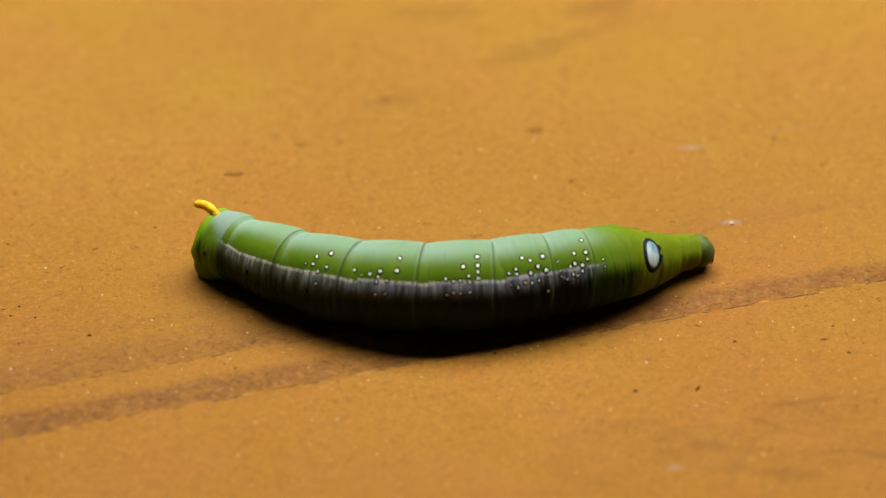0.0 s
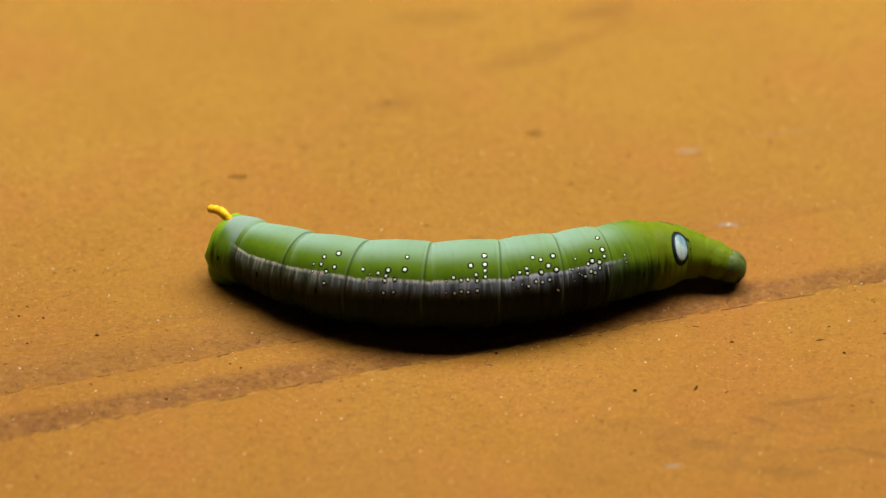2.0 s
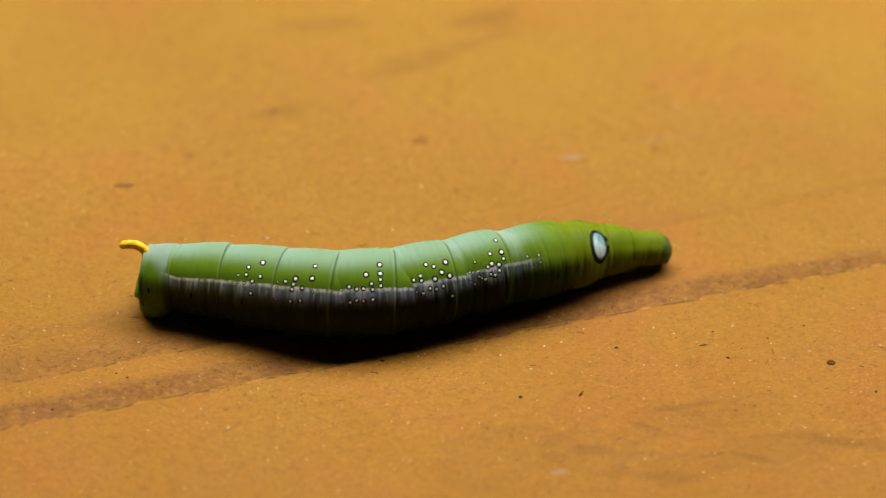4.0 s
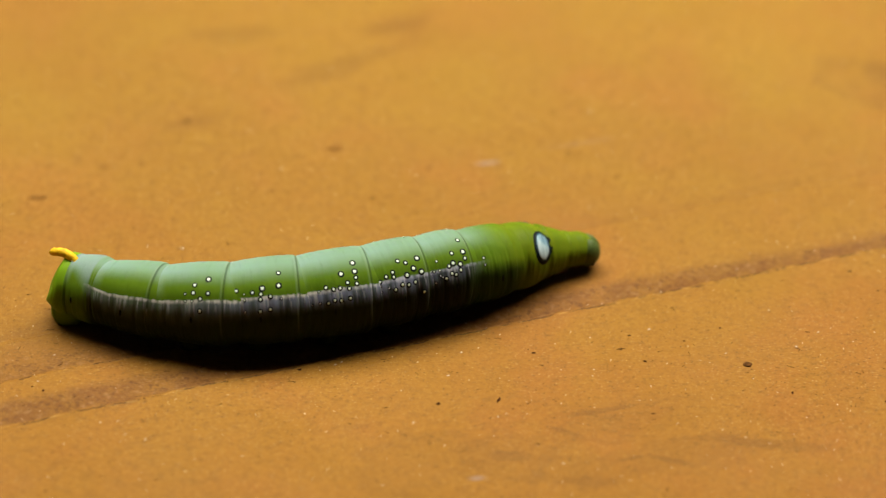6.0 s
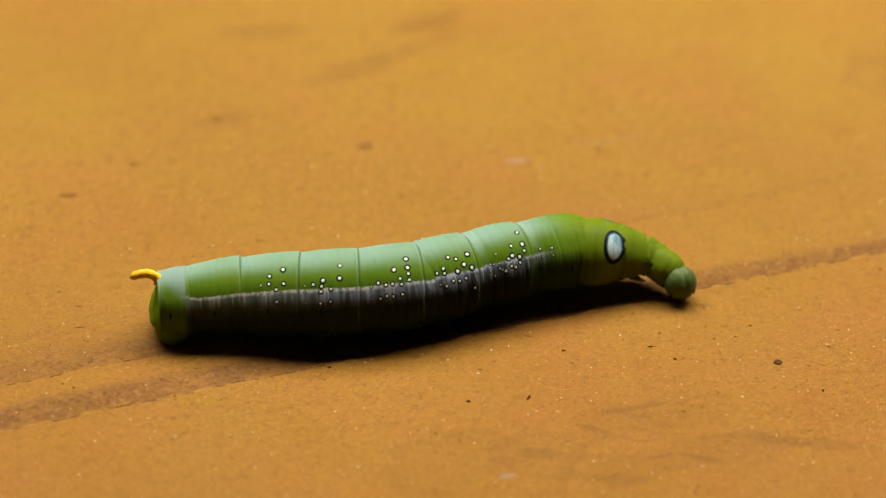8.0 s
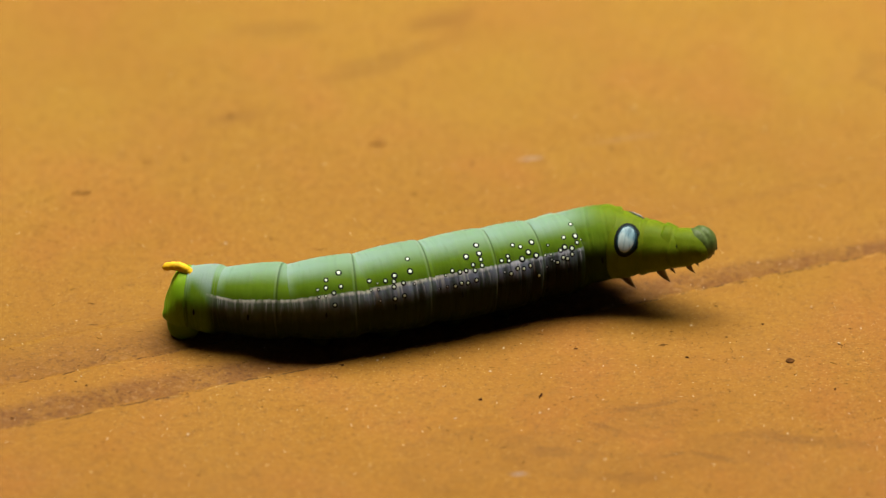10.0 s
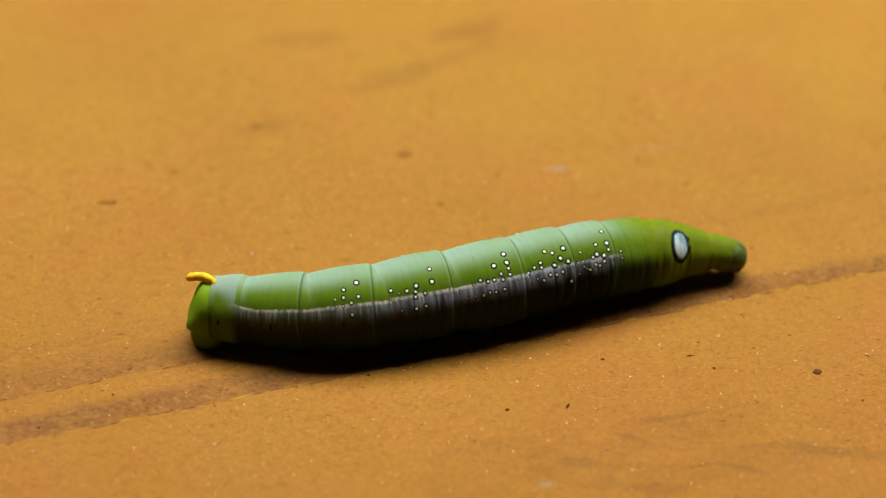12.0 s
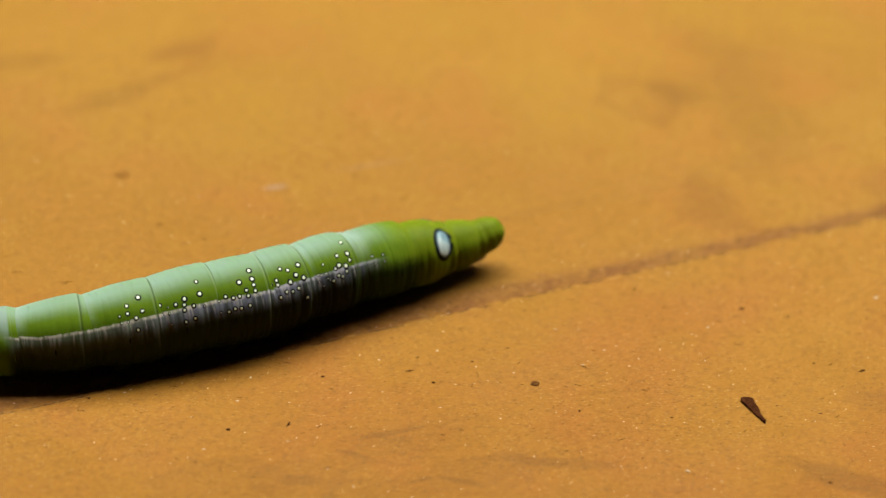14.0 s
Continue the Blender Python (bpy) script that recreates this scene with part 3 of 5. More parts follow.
def tail_mesh():
    """The last rings: a plate that slopes down behind the horn, over two claspers."""
    bm = bmesh.new()
    la, lb = bm.verts.layers.float.new("around"), bm.verts.layers.float.new("along")
    loops = []
    around = 48
    stations = [(2.2, 3.0, -3.4, 3.0), (1.0, 3.5, -3.7, 3.4), (0.2, 3.9, -3.85, 3.75), (-0.55, 4.0, -3.8, 3.9), (-1.1, 3.45, -3.6, 3.65), (-1.6, 2.5, -3.3, 3.3),
                (-2.1, 1.3, -2.9, 2.85), (-2.5, 0.2, -2.6, 2.4), (-2.7, -0.6, -2.4, 1.7), (-2.82, -1.1, -2.0, 0.8)]
    for x, hi, lo, wide in stations:
        loop = []
        for k in range(around):
            a = 2 * math.pi * k / around
            cz, cy = math.cos(a), math.sin(a)
            z = (hi + lo) / 2 + (hi - lo) / 2 * math.copysign(abs(cz) ** 0.9, cz)
            y = -wide * math.copysign(abs(cy) ** 0.9, cy) * (1 - 0.28 * max(0.0, min(1.0, (0.3 - x) / 2.5)) * max(0.0, cz))
            ripple = 0.05 * math.sin(x * 5 + 3 * a) + 0.04 * math.sin(7 * a)
            v = bm.verts.new(Vector((x + ripple, y, z)) * MM)
            theta = math.degrees(a)
            v[la], v[lb] = min(theta, 360 - theta), -4.6 + 0.3 * x
            loop.append(v)
        loops.append(loop)
    for a, b in zip(loops, loops[1:]):
        for k in range(around):
            bm.faces.new((a[k - 1], a[k], b[k], b[k - 1]))
    bm.faces.new(loops[0])
    bm.faces.new(loops[-1][::-1])
    bmesh.ops.recalc_face_normals(bm, faces=bm.faces)
    return bm


def make_claspers(tail):
    """The two broad lobes that grip under the tail plate."""
    for side in (1, -1):
        bm = bmesh.new()
        la, lb = bm.verts.layers.float.new("around"), bm.verts.layers.float.new("along")
        bmesh.ops.create_uvsphere(bm, u_segments=28, v_segments=20, radius=1)
        for v in bm.verts:
            x, y, z = v.co
            k = 1 + 0.10 * noise.noise(v.co * 1.7 + Vector((4.0, side, 0)))
            low = max(0.0, -z)
            v[la], v[lb] = 60 + 30 * low, -5.5
            v.co = Vector((-0.2 - (2.05 - 0.35 * low) * x * k + 0.05 * low, side * (1.8 + 1.6 * y * k), max(-4.75, -2.8 + 2.4 * z * k))) * MM
        bmesh.ops.recalc_face_normals(bm, faces=bm.faces)
        part("clasper", bm, SKIN, tail, "broad bright green gripping lobe")


def make_horn(seg, origin):
    bm = bmesh.new()
    base = -3.55 - origin
    pts = curve_points((base + 0.5, 0, 3.2), (base - 0.4, 0, 5.2), (base - 2.9, 0.1, 4.0), 16)
    tube(bm, pts, [0.50 * (1 + 0.12 * math.sin(k / 4.2)) * (0.6 if k == 15 else 1) + 0.02 * math.cos(k * 2.4) + 0.3 * math.exp(-k / 1.2) for k in range(16)], 16)
    rng = random.Random(4)
    for v in bm.verts:
        v.co += Vector([rng.uniform(-0.035, 0.035) * MM for _ in range(3)])
    part("horn", bm, HORN, seg, "short curved warty yellow horn")


def make_head(caterpillar):
    """The head capsule with its two lobes, jaws and feelers."""
    bm = bmesh.new()
    bmesh.ops.create_uvsphere(bm, u_segments=40, v_segments=28, radius=1)
    for v in bm.verts:
        x, y, z = v.co
        cleft = math.exp(-(y / 0.16) ** 2) * max(0.0, z + 0.3)
        r = 1 - 0.10 * cleft
        v.co = Vector((x * 2.0 * r + 0.75, y * 2.05 * r, z * 2.05 * r - 0.1 - 0.2 * x)) * MM
    head = part("head", bm, HEAD, caterpillar, "small olive-green head")
    for side in (1, -1):
        bm = bmesh.new()
        tube(bm, curve_points((1.7, side * 0.6, -0.9), (2.35, side * 0.55, -1.3), (2.1, side * 0.15, -1.8), 7), [0.4, 0.4, 0.38, 0.34, 0.28, 0.2, 0.1], 10)
        part("mandible", bm, JAW, head, "dark brown jaw")
        bm = bmesh.new()
        tube(bm, curve_points((1.6, side * 1.0, -0.9), (2.0, side * 1.1, -1.2), (2.2, side * 1.05, -1.55), 6), [0.18, 0.16, 0.13, 0.1, 0.08, 0.05], 8)
        part("antenna", bm, JAW, head, "short pale feeler")
        bm = bmesh.new()
        for k in range(5):
            made = bmesh.ops.create_icosphere(bm, subdivisions=1, radius=0.13 * MM)
            a = radians(-60 + 35 * k)
            for v in made["verts"]:
                v.co += Vector((1.75 + 0.35 * math.cos(a), side * (1.62 - 0.12 * math.cos(a)), -0.75 + 0.4 * math.sin(a))) * MM
        part("simple_eyes", bm, BLACK, head, "cluster of tiny black eyes")
    return head


def make_eyespot(seg, segment, s, theta):
    """A false eye at the front edge of its ring, where the next ring can slip over it."""
    for side, theta in ((1, theta), (-1, theta + 11)):
        bm = bmesh.new()
        segment.patch(bm, s, theta * side, 1.47, 2.16, 0.025, 0, 0.02, 36, 1.0, 0.08 * side)
        segment.patch(bm, s - 0.02, theta * side, 1.13, 1.78, 0.075, 1, 0.02, 36, 1.0, 0.08 * side)
        segment.patch(bm, s - 0.04, theta * side, 0.97, 1.57, 0.10, 2, 0.04, 36, 1.0, 0.08 * side)
        bmesh.ops.recalc_face_normals(bm, faces=bm.faces)
        part("eyespot", bm, (BLACK, BLUE, EYE), seg, "black-rimmed pale blue false eye")


PARTS = {}
caterpillar = tagged(new("caterpillar"), "green hawkmoth caterpillar with white dots and false eyes", "caterpillar")

RINGS = (
    ("a8", "abdominal_segment", Segment(-3.1, 0, origin=-1.9, rear=0.2, folds=2, crimp=0.5, taper=0.03, mark=0.55)),
    ("a7", "abdominal_segment", Segment(0, 7.3)),
    ("a6", "abdominal_segment", Segment(7.3, 15.5)),
    ("a5", "abdominal_segment", Segment(15.5, 24.3)),
    ("a4", "abdominal_segment", Segment(24.3, 33.3)),
    ("a3", "abdominal_segment", Segment(33.3, 41.0, crimp=1.2, grooves=((0.15, 0.004), (0.3, 0.005)))),
    ("a2", "abdominal_segment", Segment(41.0, 47.3, crimp=1.3, grooves=((0.18, 0.006), (0.34, 0.008), (0.55, 0.006), (0.76, 0.007)))),
    ("a1", "abdominal_segment", Segment(47.3, 54.0, front=1.2, folds=4, mark=0.5, crimp=1.2, grooves=((0.10, 0.008), (0.22, 0.011), (0.36, 0.008), (0.50, 0.011), (0.66, 0.006), (0.82, 0.009)))),
    ("t3", "thoracic_segment", Segment(54.0, 60.3, front=2.6, folds=3, crimp=1.0, grooves=((0.06, 0.010), (0.17, 0.010), (0.33, 0.006), (0.50, 0.004)), deep=0.012, bulge=0.03, mark=0.0)),
    ("t2", "thoracic_segment", Segment(60.3, 64.2, folds=2, taper=0.03, rear=1.6, front=2.0, deep=0.02, bulge=0.03, crimp=0.4, mark=0.0)),
    ("t1", "thoracic_segment", Segment(64.2, 66.9, folds=2, taper=0.10, rear=1.4, front=1.3, dome=True, deep=0.025, bulge=0.04, crimp=0.4, mark=0.0)),
)
SEGMENT = {}
for key, name, segment in RINGS:
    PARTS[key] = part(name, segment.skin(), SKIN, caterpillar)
    SEGMENT[key] = segment
PARTS["tail"] = part("tail_segment", tail_mesh(), SKIN, caterpillar, "bright green sloping tail end with claspers")
PARTS["head"] = make_head(caterpillar)
make_claspers(PARTS["tail"])
make_horn(PARTS["a8"], SEGMENT["a8"].origin)
make_eyespot(PARTS["t3"], SEGMENT["t3"], 58.98, 45)
for key, s, size in (("t3", 57.8, 1.45), ("t2", 62.3, 1.3), ("t1", 65.5, 1.0)):
    true_leg(PARTS[key], SEGMENT[key], s, size)
for key, s in (("a6", 11.4), ("a5", 19.9), ("a4", 28.8), ("a3", 37.2)):
    proleg(PARTS[key], SEGMENT[key], s, 0.9)
for key, s, theta in (("a8", -2.0, 80), ("a7", 4.3, 82), ("a6", 12.2, 79), ("a5", 20, 80), ("a4", 29, 80), ("a3", 38.1, 79), ("a2", 45.3, 78), ("a1", 52.1, 82), ("t1", 64.9, 66)):
    spiracle(PARTS[key], SEGMENT[key], s, theta)

BIG, MID, TINY = 0.32, 0.25, 0.16
dots(PARTS["a6"], SEGMENT["a6"], (
    (14.1, 20, BIG), (12.5, 29.1, MID), (12.4, 40.3, MID), (11.4, 42, TINY), (14.2, 40.6, MID), (13.3, 48.5, MID), (13.3, 64.9, MID), (12.3, 52, TINY),
    (11.5, 52.1, TINY)))
dots(PARTS["a5"], SEGMENT["a5"], (
    (22.5, 17.8, MID), (22.4, 36, BIG), (17.3, 38.3, MID), (18.2, 44, 0.1), (19.2, 42.6, MID), (20.4, 38, BIG), (20.2, 45.7, MID), (21.3, 49.7, MID),
    (22.6, 53.2, TINY), (20.1, 52.6, MID), (18.2, 52.3, TINY), (17.3, 51.4, TINY), (18.2, 68, TINY), (20, 68.3, MID), (21.2, 66.3, MID)))
dots(PARTS["a4"], SEGMENT["a4"], (
    (30.2, 30.6, BIG), (31.9, -27, TINY), (31.9, 16.3, BIG), (31.9, 29.5, BIG), (30.8, 43.2, MID), (27.2, 50, TINY), (28.1, 46, MID), (29, 49.5, MID), (29.8, 49.1, MID),
    (30.9, 50.9, MID), (25.4, 55.1, TINY), (26.2, 66.6, TINY), (27.2, 65.4, TINY), (28.2, 66.6, MID), (29, 64, MID), (29.8, 65.1, MID),
    (30.9, 63.4, MID), (31.9, 38, MID), (31.9, 46, MID)))
dots(PARTS["a3"], SEGMENT["a3"], (
    (40.5, -26, TINY), (40.5, 27.2, BIG), (38, 26.3, MID), (38.9, 30.9, MID), (39.7, 40.3, BIG), (40.6, 46.6, BIG), (38.7, 47.7, BIG), (37, 40.3, MID), (36.1, 44.6, MID),
    (37, 46.8, MID), (34.4, 50.9, TINY), (35.2, 50, MID), (35.2, 55.7, TINY), (37.9, 58.9, MID), (38.7, 60.6, MID), (39.6, 58.6, MID), (37, 64, MID),
    (36.2, 60.6, TINY), (34.3, 70.6, TINY), (40.6, 74, MID), (35.2, 64, TINY)))
dots(PARTS["a2"], SEGMENT["a2"], (
    (46.9, -27, TINY), (46.9, 10.9, MID), (45.4, 30.3, MID), (46.9, 31.1, BIG), (46.9, 40.9, MID), (45.2, 44.3, BIG), (46.1, 47.7, BIG), (44.6, 47.4, MID), (46, 55.7, MID),
    (44.8, 58, MID), (45.3, 60.6, MID), (43.3, 50.6, TINY), (43.3, 58, TINY), (44, 63.4, MID), (43.2, 36.8, TINY), (42.2, 49.4, TINY),
    (42.6, 50.6, TINY), (42.1, 59.4, TINY), (42.6, 67.2, TINY), (43.6, 60.9, TINY)))
dots(PARTS["a1"], SEGMENT["a1"], (
    (48.3, 43.4, TINY), (49.8, 45.2, 0.18), (48.5, 56.2, TINY), (49.8, 56, TINY)))


# ---- bits lying on the cardboard ----
def lump(x, y, length, width, turn, material, name, label, seed, tall=0.3, rough=0.9):
    """A small irregular bit, in mm."""
    rng = random.Random(seed)
    bm = bmesh.new()
    bmesh.ops.create_icosphere(bm, subdivisions=2, radius=0.5)
    height = tall * min(length, width)
    for v in bm.verts:
        k = 1 + rough * noise.noise(v.co * 2.6 + Vector((seed * 1.7, 0, 0)))
        v.co = Vector((v.co.x * length * k, v.co.y * width * k, max(v.co.z, -0.25) * height * k)) * MM
    ob = new(name, mesh_of(bm, name, material))
    ob.matrix_basis = pose(x * MM, y * MM, (ground(x, y) + 0.22 * height) * MM, 0, 0, turn)
    return tagged(ob, label, "debris", "bits on the cardboard")


def fleck(x, y, length=0.45, width=0.35, turn=0):
    far = 0.8 if y > 8 else 1.0
    lump(x, y, length * 0.75 * far, width * 0.7 * far, turn, FLECK, "dark_fleck", "tiny dark brown fleck lying on the cardboard", round(x * 31 + y * 17))


def flake(x, y, length, width, turn=0):
    lump(x, y, length * 0.8, width * 0.8, turn, FLAKE, "brown_flake", "thin brown flake stuck to the cardboard", round(x * 13 + y * 7), 0.12)


def crumb(x, y, size=0.35):
    size *= 0.6 if y > 8 else 1.0
    lump(x, y, size * 0.95, size * 0.6, x * 37 % 180, CRUMB, "pale_crumb", "tiny whitish crumb lying on the cardboard", round(x * 11 + y * 5))


fleck(-51.9, -14.8), fleck(-51.1, -12.9, 0.4), fleck(-48.9, -15.2, 0.5, 0.4), fleck(-42.0, -18.6, 0.6, 0.45), fleck(-50.3, -20.3, 0.4)
fleck(-32.6, -31.0, 0.5, 0.4), fleck(-46.2, -45.6, 0.55, 0.45), fleck(-25.5, -24.5, 0.35), fleck(-24.2, -25.3, 0.35), fleck(-23.1, -44.0, 0.4, 0.4)
fleck(34.9, -19.9, 0.7, 0.35), fleck(48.3, -22.1, 0.6, 0.55), fleck(22.7, -29.6, 0.7, 0.6), fleck(29.9, -29.1, 1.2, 0.4, 62), fleck(18.5, -35.5, 0.4)
fleck(45.6, -19.5, 1.7, 0.25, 8), fleck(6.4, -22.4, 0.8, 0.5), fleck(53.6, -18.2, 0.45), fleck(47.0, -16.8, 0.5, 0.25)
fleck(58.4, -15.7, 0.45), fleck(76.6, -4.2, 0.7, 0.4), fleck(65.3, -29.1, 0.4, 0.7), fleck(79.5, -8.5, 0.6, 0.3), fleck(95.2, -11.4, 0.8, 0.3)
fleck(96.2, -21.5, 0.5), fleck(101.9, -23.4, 0.9, 0.5, 20), fleck(94.6, -31.6, 0.6), fleck(92.7, -44.8, 0.6), fleck(76.2, -31.2, 0.4), fleck(89.6, -9.4, 0.9, 0.6)
fleck(-8.6, 46.4, 0.6), fleck(-13.0, 42.7, 0.9, 0.45), fleck(-7.6, 34.2, 0.9, 0.8), fleck(-15.9, 32.4, 0.5), fleck(-42.3, 37.7, 0.7), fleck(-26.4, 30.7, 0.5)
fleck(-57.8, 25.9, 0.5), fleck(-56.2, 16.7, 0.5), fleck(-46.6, 19.4, 0.4), fleck(-32.0, 17.2, 0.45), fleck(-31.3, 14.4, 0.7), fleck(-30.6, 15.2, 0.4)
fleck(-37.6, 12.9, 0.5), fleck(-12.1, 16.0, 0.7), fleck(-9.4, 14.7, 0.4), fleck(-5.3, 36.0, 0.4), fleck(-14.3, 8.6, 0.4), fleck(-11.4, 8.8, 0.5), fleck(-36.0, 3.9, 0.5)
fleck(-54.1, 0.3, 0.5), fleck(-0.9, 13.0, 0.35), fleck(12.4, 51.4, 0.6), fleck(16.2, 41.4, 0.6), fleck(46.4, 37.1, 0.5), fleck(57.7, 31.8, 0.6)
fleck(35.4, 24.6, 0.5), fleck(35.6, 16.6, 0.5), fleck(49.2, 18.1, 0.6), fleck(50.0, 19.5, 0.4), fleck(57.0, 19.1, 0.5), fleck(16.7, 14.4, 1.4, 0.4, 25)
fleck(15.7, 12.5, 0.4), fleck(24.4, 21.1, 0.7, 0.3), fleck(28.9, 24.8, 0.4), fleck(36.2, 28.4, 0.4), fleck(30.9, 48.9, 0.5), fleck(22.4, 10.7, 0.6, 0.3), fleck(14.0, 18.6, 0.4)
fleck(43.5, 24.3, 0.9, 0.6)
flake(-26.9, 16.1, 2.6, 1.1, 5), flake(12.4, 26.7, 2.4, 1.3, -8), flake(-18.5, 23.2, 1.6, 0.6), flake(-13.3, 23.6, 1.0, 0.5)
lump(60.7, -23.3, 1.1, 1.0, 25, BROWN, "brown_speck", "round flat brown speck stuck to the cardboard", 5, 0.25, 0.22)
for x, y, size in ((-48.8, -4.8, 0.45), (-41.3, -10.5, 0.4), (-34.8, -15.7, 0.45), (-50.6, -25.3, 0.5), (-41.1, -29.8, 0.4), (-42.9, -41.4, 0.4), (-11.9, -35.1, 0.42),
                   (-24.9, -23.5, 0.3), (-23.2, -18.2, 0.35), (-17.2, -31.7, 0.25), (49.6, -15.6, 0.4), (26.1, -19.5, 0.4), (24.2, -24.1, 0.4), (19.5, -33.1, 0.35),
                   (10.7, -21.5, 0.35), (11.5, -21.0, 0.35), (9.2, -41.5, 0.25), (29.6, -32.3, 0.3), (18.4, -26.9, 0.25), (36.5, -41.3, 0.35), (70.4, -17.0, 0.35),
                   (67.2, -19.9, 0.4), (65.0, -12.2, 0.3), (41.9, -23.5, 0.3)):
    crumb(x, y, size)
for x, y, size in ((76.2, -41.5, 0.6), (107.5, -8.1, 0.7), (84.4, -13.1, 0.4), (81.6, -1.0, 0.4), (58.4, -20.9, 0.3), (-3.4, 16.5, 0.5), (-7.9, 3.8, 0.5), (-43.5, 23.7, 0.5),
                   (-53.2, 9.5, 0.4), (47.5, 34.6, 0.8), (5.0, 21.9, 0.6), (36.5, 5.0, 0.9), (33.4, 28.2, 0.4), (20.6, 17.3, 0.35), (45.0, 11.1, 0.4), (9.3, 21.4, 0.4),
                   (58.6, 59.3, 0.6), (22.1, 20.9, 0.4), (26.1, 14.4, 0.4)):
    crumb(x, y, size)


def make_chip():
    """The dark splinter: broad and ragged at one end, drawn out to a point."""
    bm = bmesh.new()
    outline = [(-2.6, 0.5), (-1.9, 1.0), (-1.0, 0.75), (0.2, 0.62), (1.4, 0.36), (2.7, 0.22), (2.9, -0.1), (1.6, -0.3), (0.3, -0.55), (-1.2, -0.7), (-2.1, -0.85), (-2.8, -0.3)]
    low = [bm.verts.new(Vector((x, y, 0)) * MM) for x, y in outline]
    high = [bm.verts.new(Vector((x * 0.93, y * 0.85, 0.28 + 0.08 * math.sin(3 * x))) * MM) for x, y in outline]
    bm.faces.new(low[::-1])
    bm.faces.new(high)
    for k in range(len(low)):
        bm.faces.new((low[k - 1], low[k], high[k], high[k - 1]))
    bmesh.ops.recalc_face_normals(bm, faces=bm.faces)
    ob = new("bark_chip", mesh_of(bm, "bark_chip", FLECK, smooth=False))
    ob.matrix_basis = pose(86.6 * MM, -30.4 * MM, ground(86.6, -30.4) * MM, 0, 0, -74)
    tagged(ob, "dark brown pointed splinter lying on the cardboard", "debris", "bits on the cardboard")


make_chip()


def make_grit():
    """Loose fibres and dust too small to count, in one mesh."""
    rng = random.Random(11)
    verts, faces, slots = [], [], []
    for k in range(7000):
        x, y = rng.uniform(-70, 135), rng.uniform(-52, 76)
        if k % 7 == 0:
            length, width, slot = rng.uniform(0.08, 0.2), rng.uniform(0.06, 0.14), 1
        else:
            length, width, slot = rng.uniform(0.12, 0.6) * rng.uniform(0.3, 1), rng.uniform(0.05, 0.12), 0
        a = rng.gauss(0.1, 0.6) if slot == 0 else rng.uniform(0, 3.1)
        z = ground(x, y) + 0.01
        base = len(verts)
        for px, py in ((-1, -0.6), (-0.3, -1), (0.9, -0.5), (1, 0.5), (-0.1, 1), (-0.9, 0.6)):
            qx, qy = px * length / 2, py * width / 2
            verts.append(((x + qx * math.cos(a) - qy * math.sin(a)) * MM, (y + qx * math.sin(a) + qy * math.cos(a)) * MM, (z - 0.01) * MM))
        verts.append((x * MM, y * MM, (z + 0.5 * width) * MM))
        for j in range(6):
            faces.append((base + j, base + (j + 1) % 6, base + 6))
            slots.append(slot)
    for k in range(1000):
        # single curved fibres
        x, y = rng.uniform(-70, 135), rng.uniform(-52, 60)
        a, bend, length, width = rng.gauss(0.15, 0.7), rng.uniform(-1.6, 1.6), rng.uniform(0.25, 1.3) * rng.uniform(0.4, 1), rng.uniform(0.03, 0.065)
        base = len(verts)
        px, py = x, y
        for j in range(6):
            sx, sy = -math.sin(a) * width / 2, math.cos(a) * width / 2
            z = ground(px, py)
            verts += [((px + sx) * MM, (py + sy) * MM, z * MM), (px * MM, py * MM, (z + width) * MM), ((px - sx) * MM, (py - sy) * MM, z * MM)]
            px, py = px + math.cos(a) * length / 5, py + math.sin(a) * length / 5
            a += bend / 5
        for j in range(5):
            b = base + 3 * j
            faces += [(b, b + 1, b + 4, b + 3), (b + 1, b + 2, b + 5, b + 4)]
            slots += [2 if k % 12 == 0 else 0] * 2
    me = bpy.data.meshes.new("dust")
    me.from_pydata(verts, [], faces)
    me.materials.append(FIBRE)
    me.materials.append(DUST)
    me.materials.append(FLECK)
    me.polygons.foreach_set("material_index", slots)
    tagged(new("dust", me), "loose brown fibres and pale dust on the cardboard", "dust", "", "stuff")


make_grit()


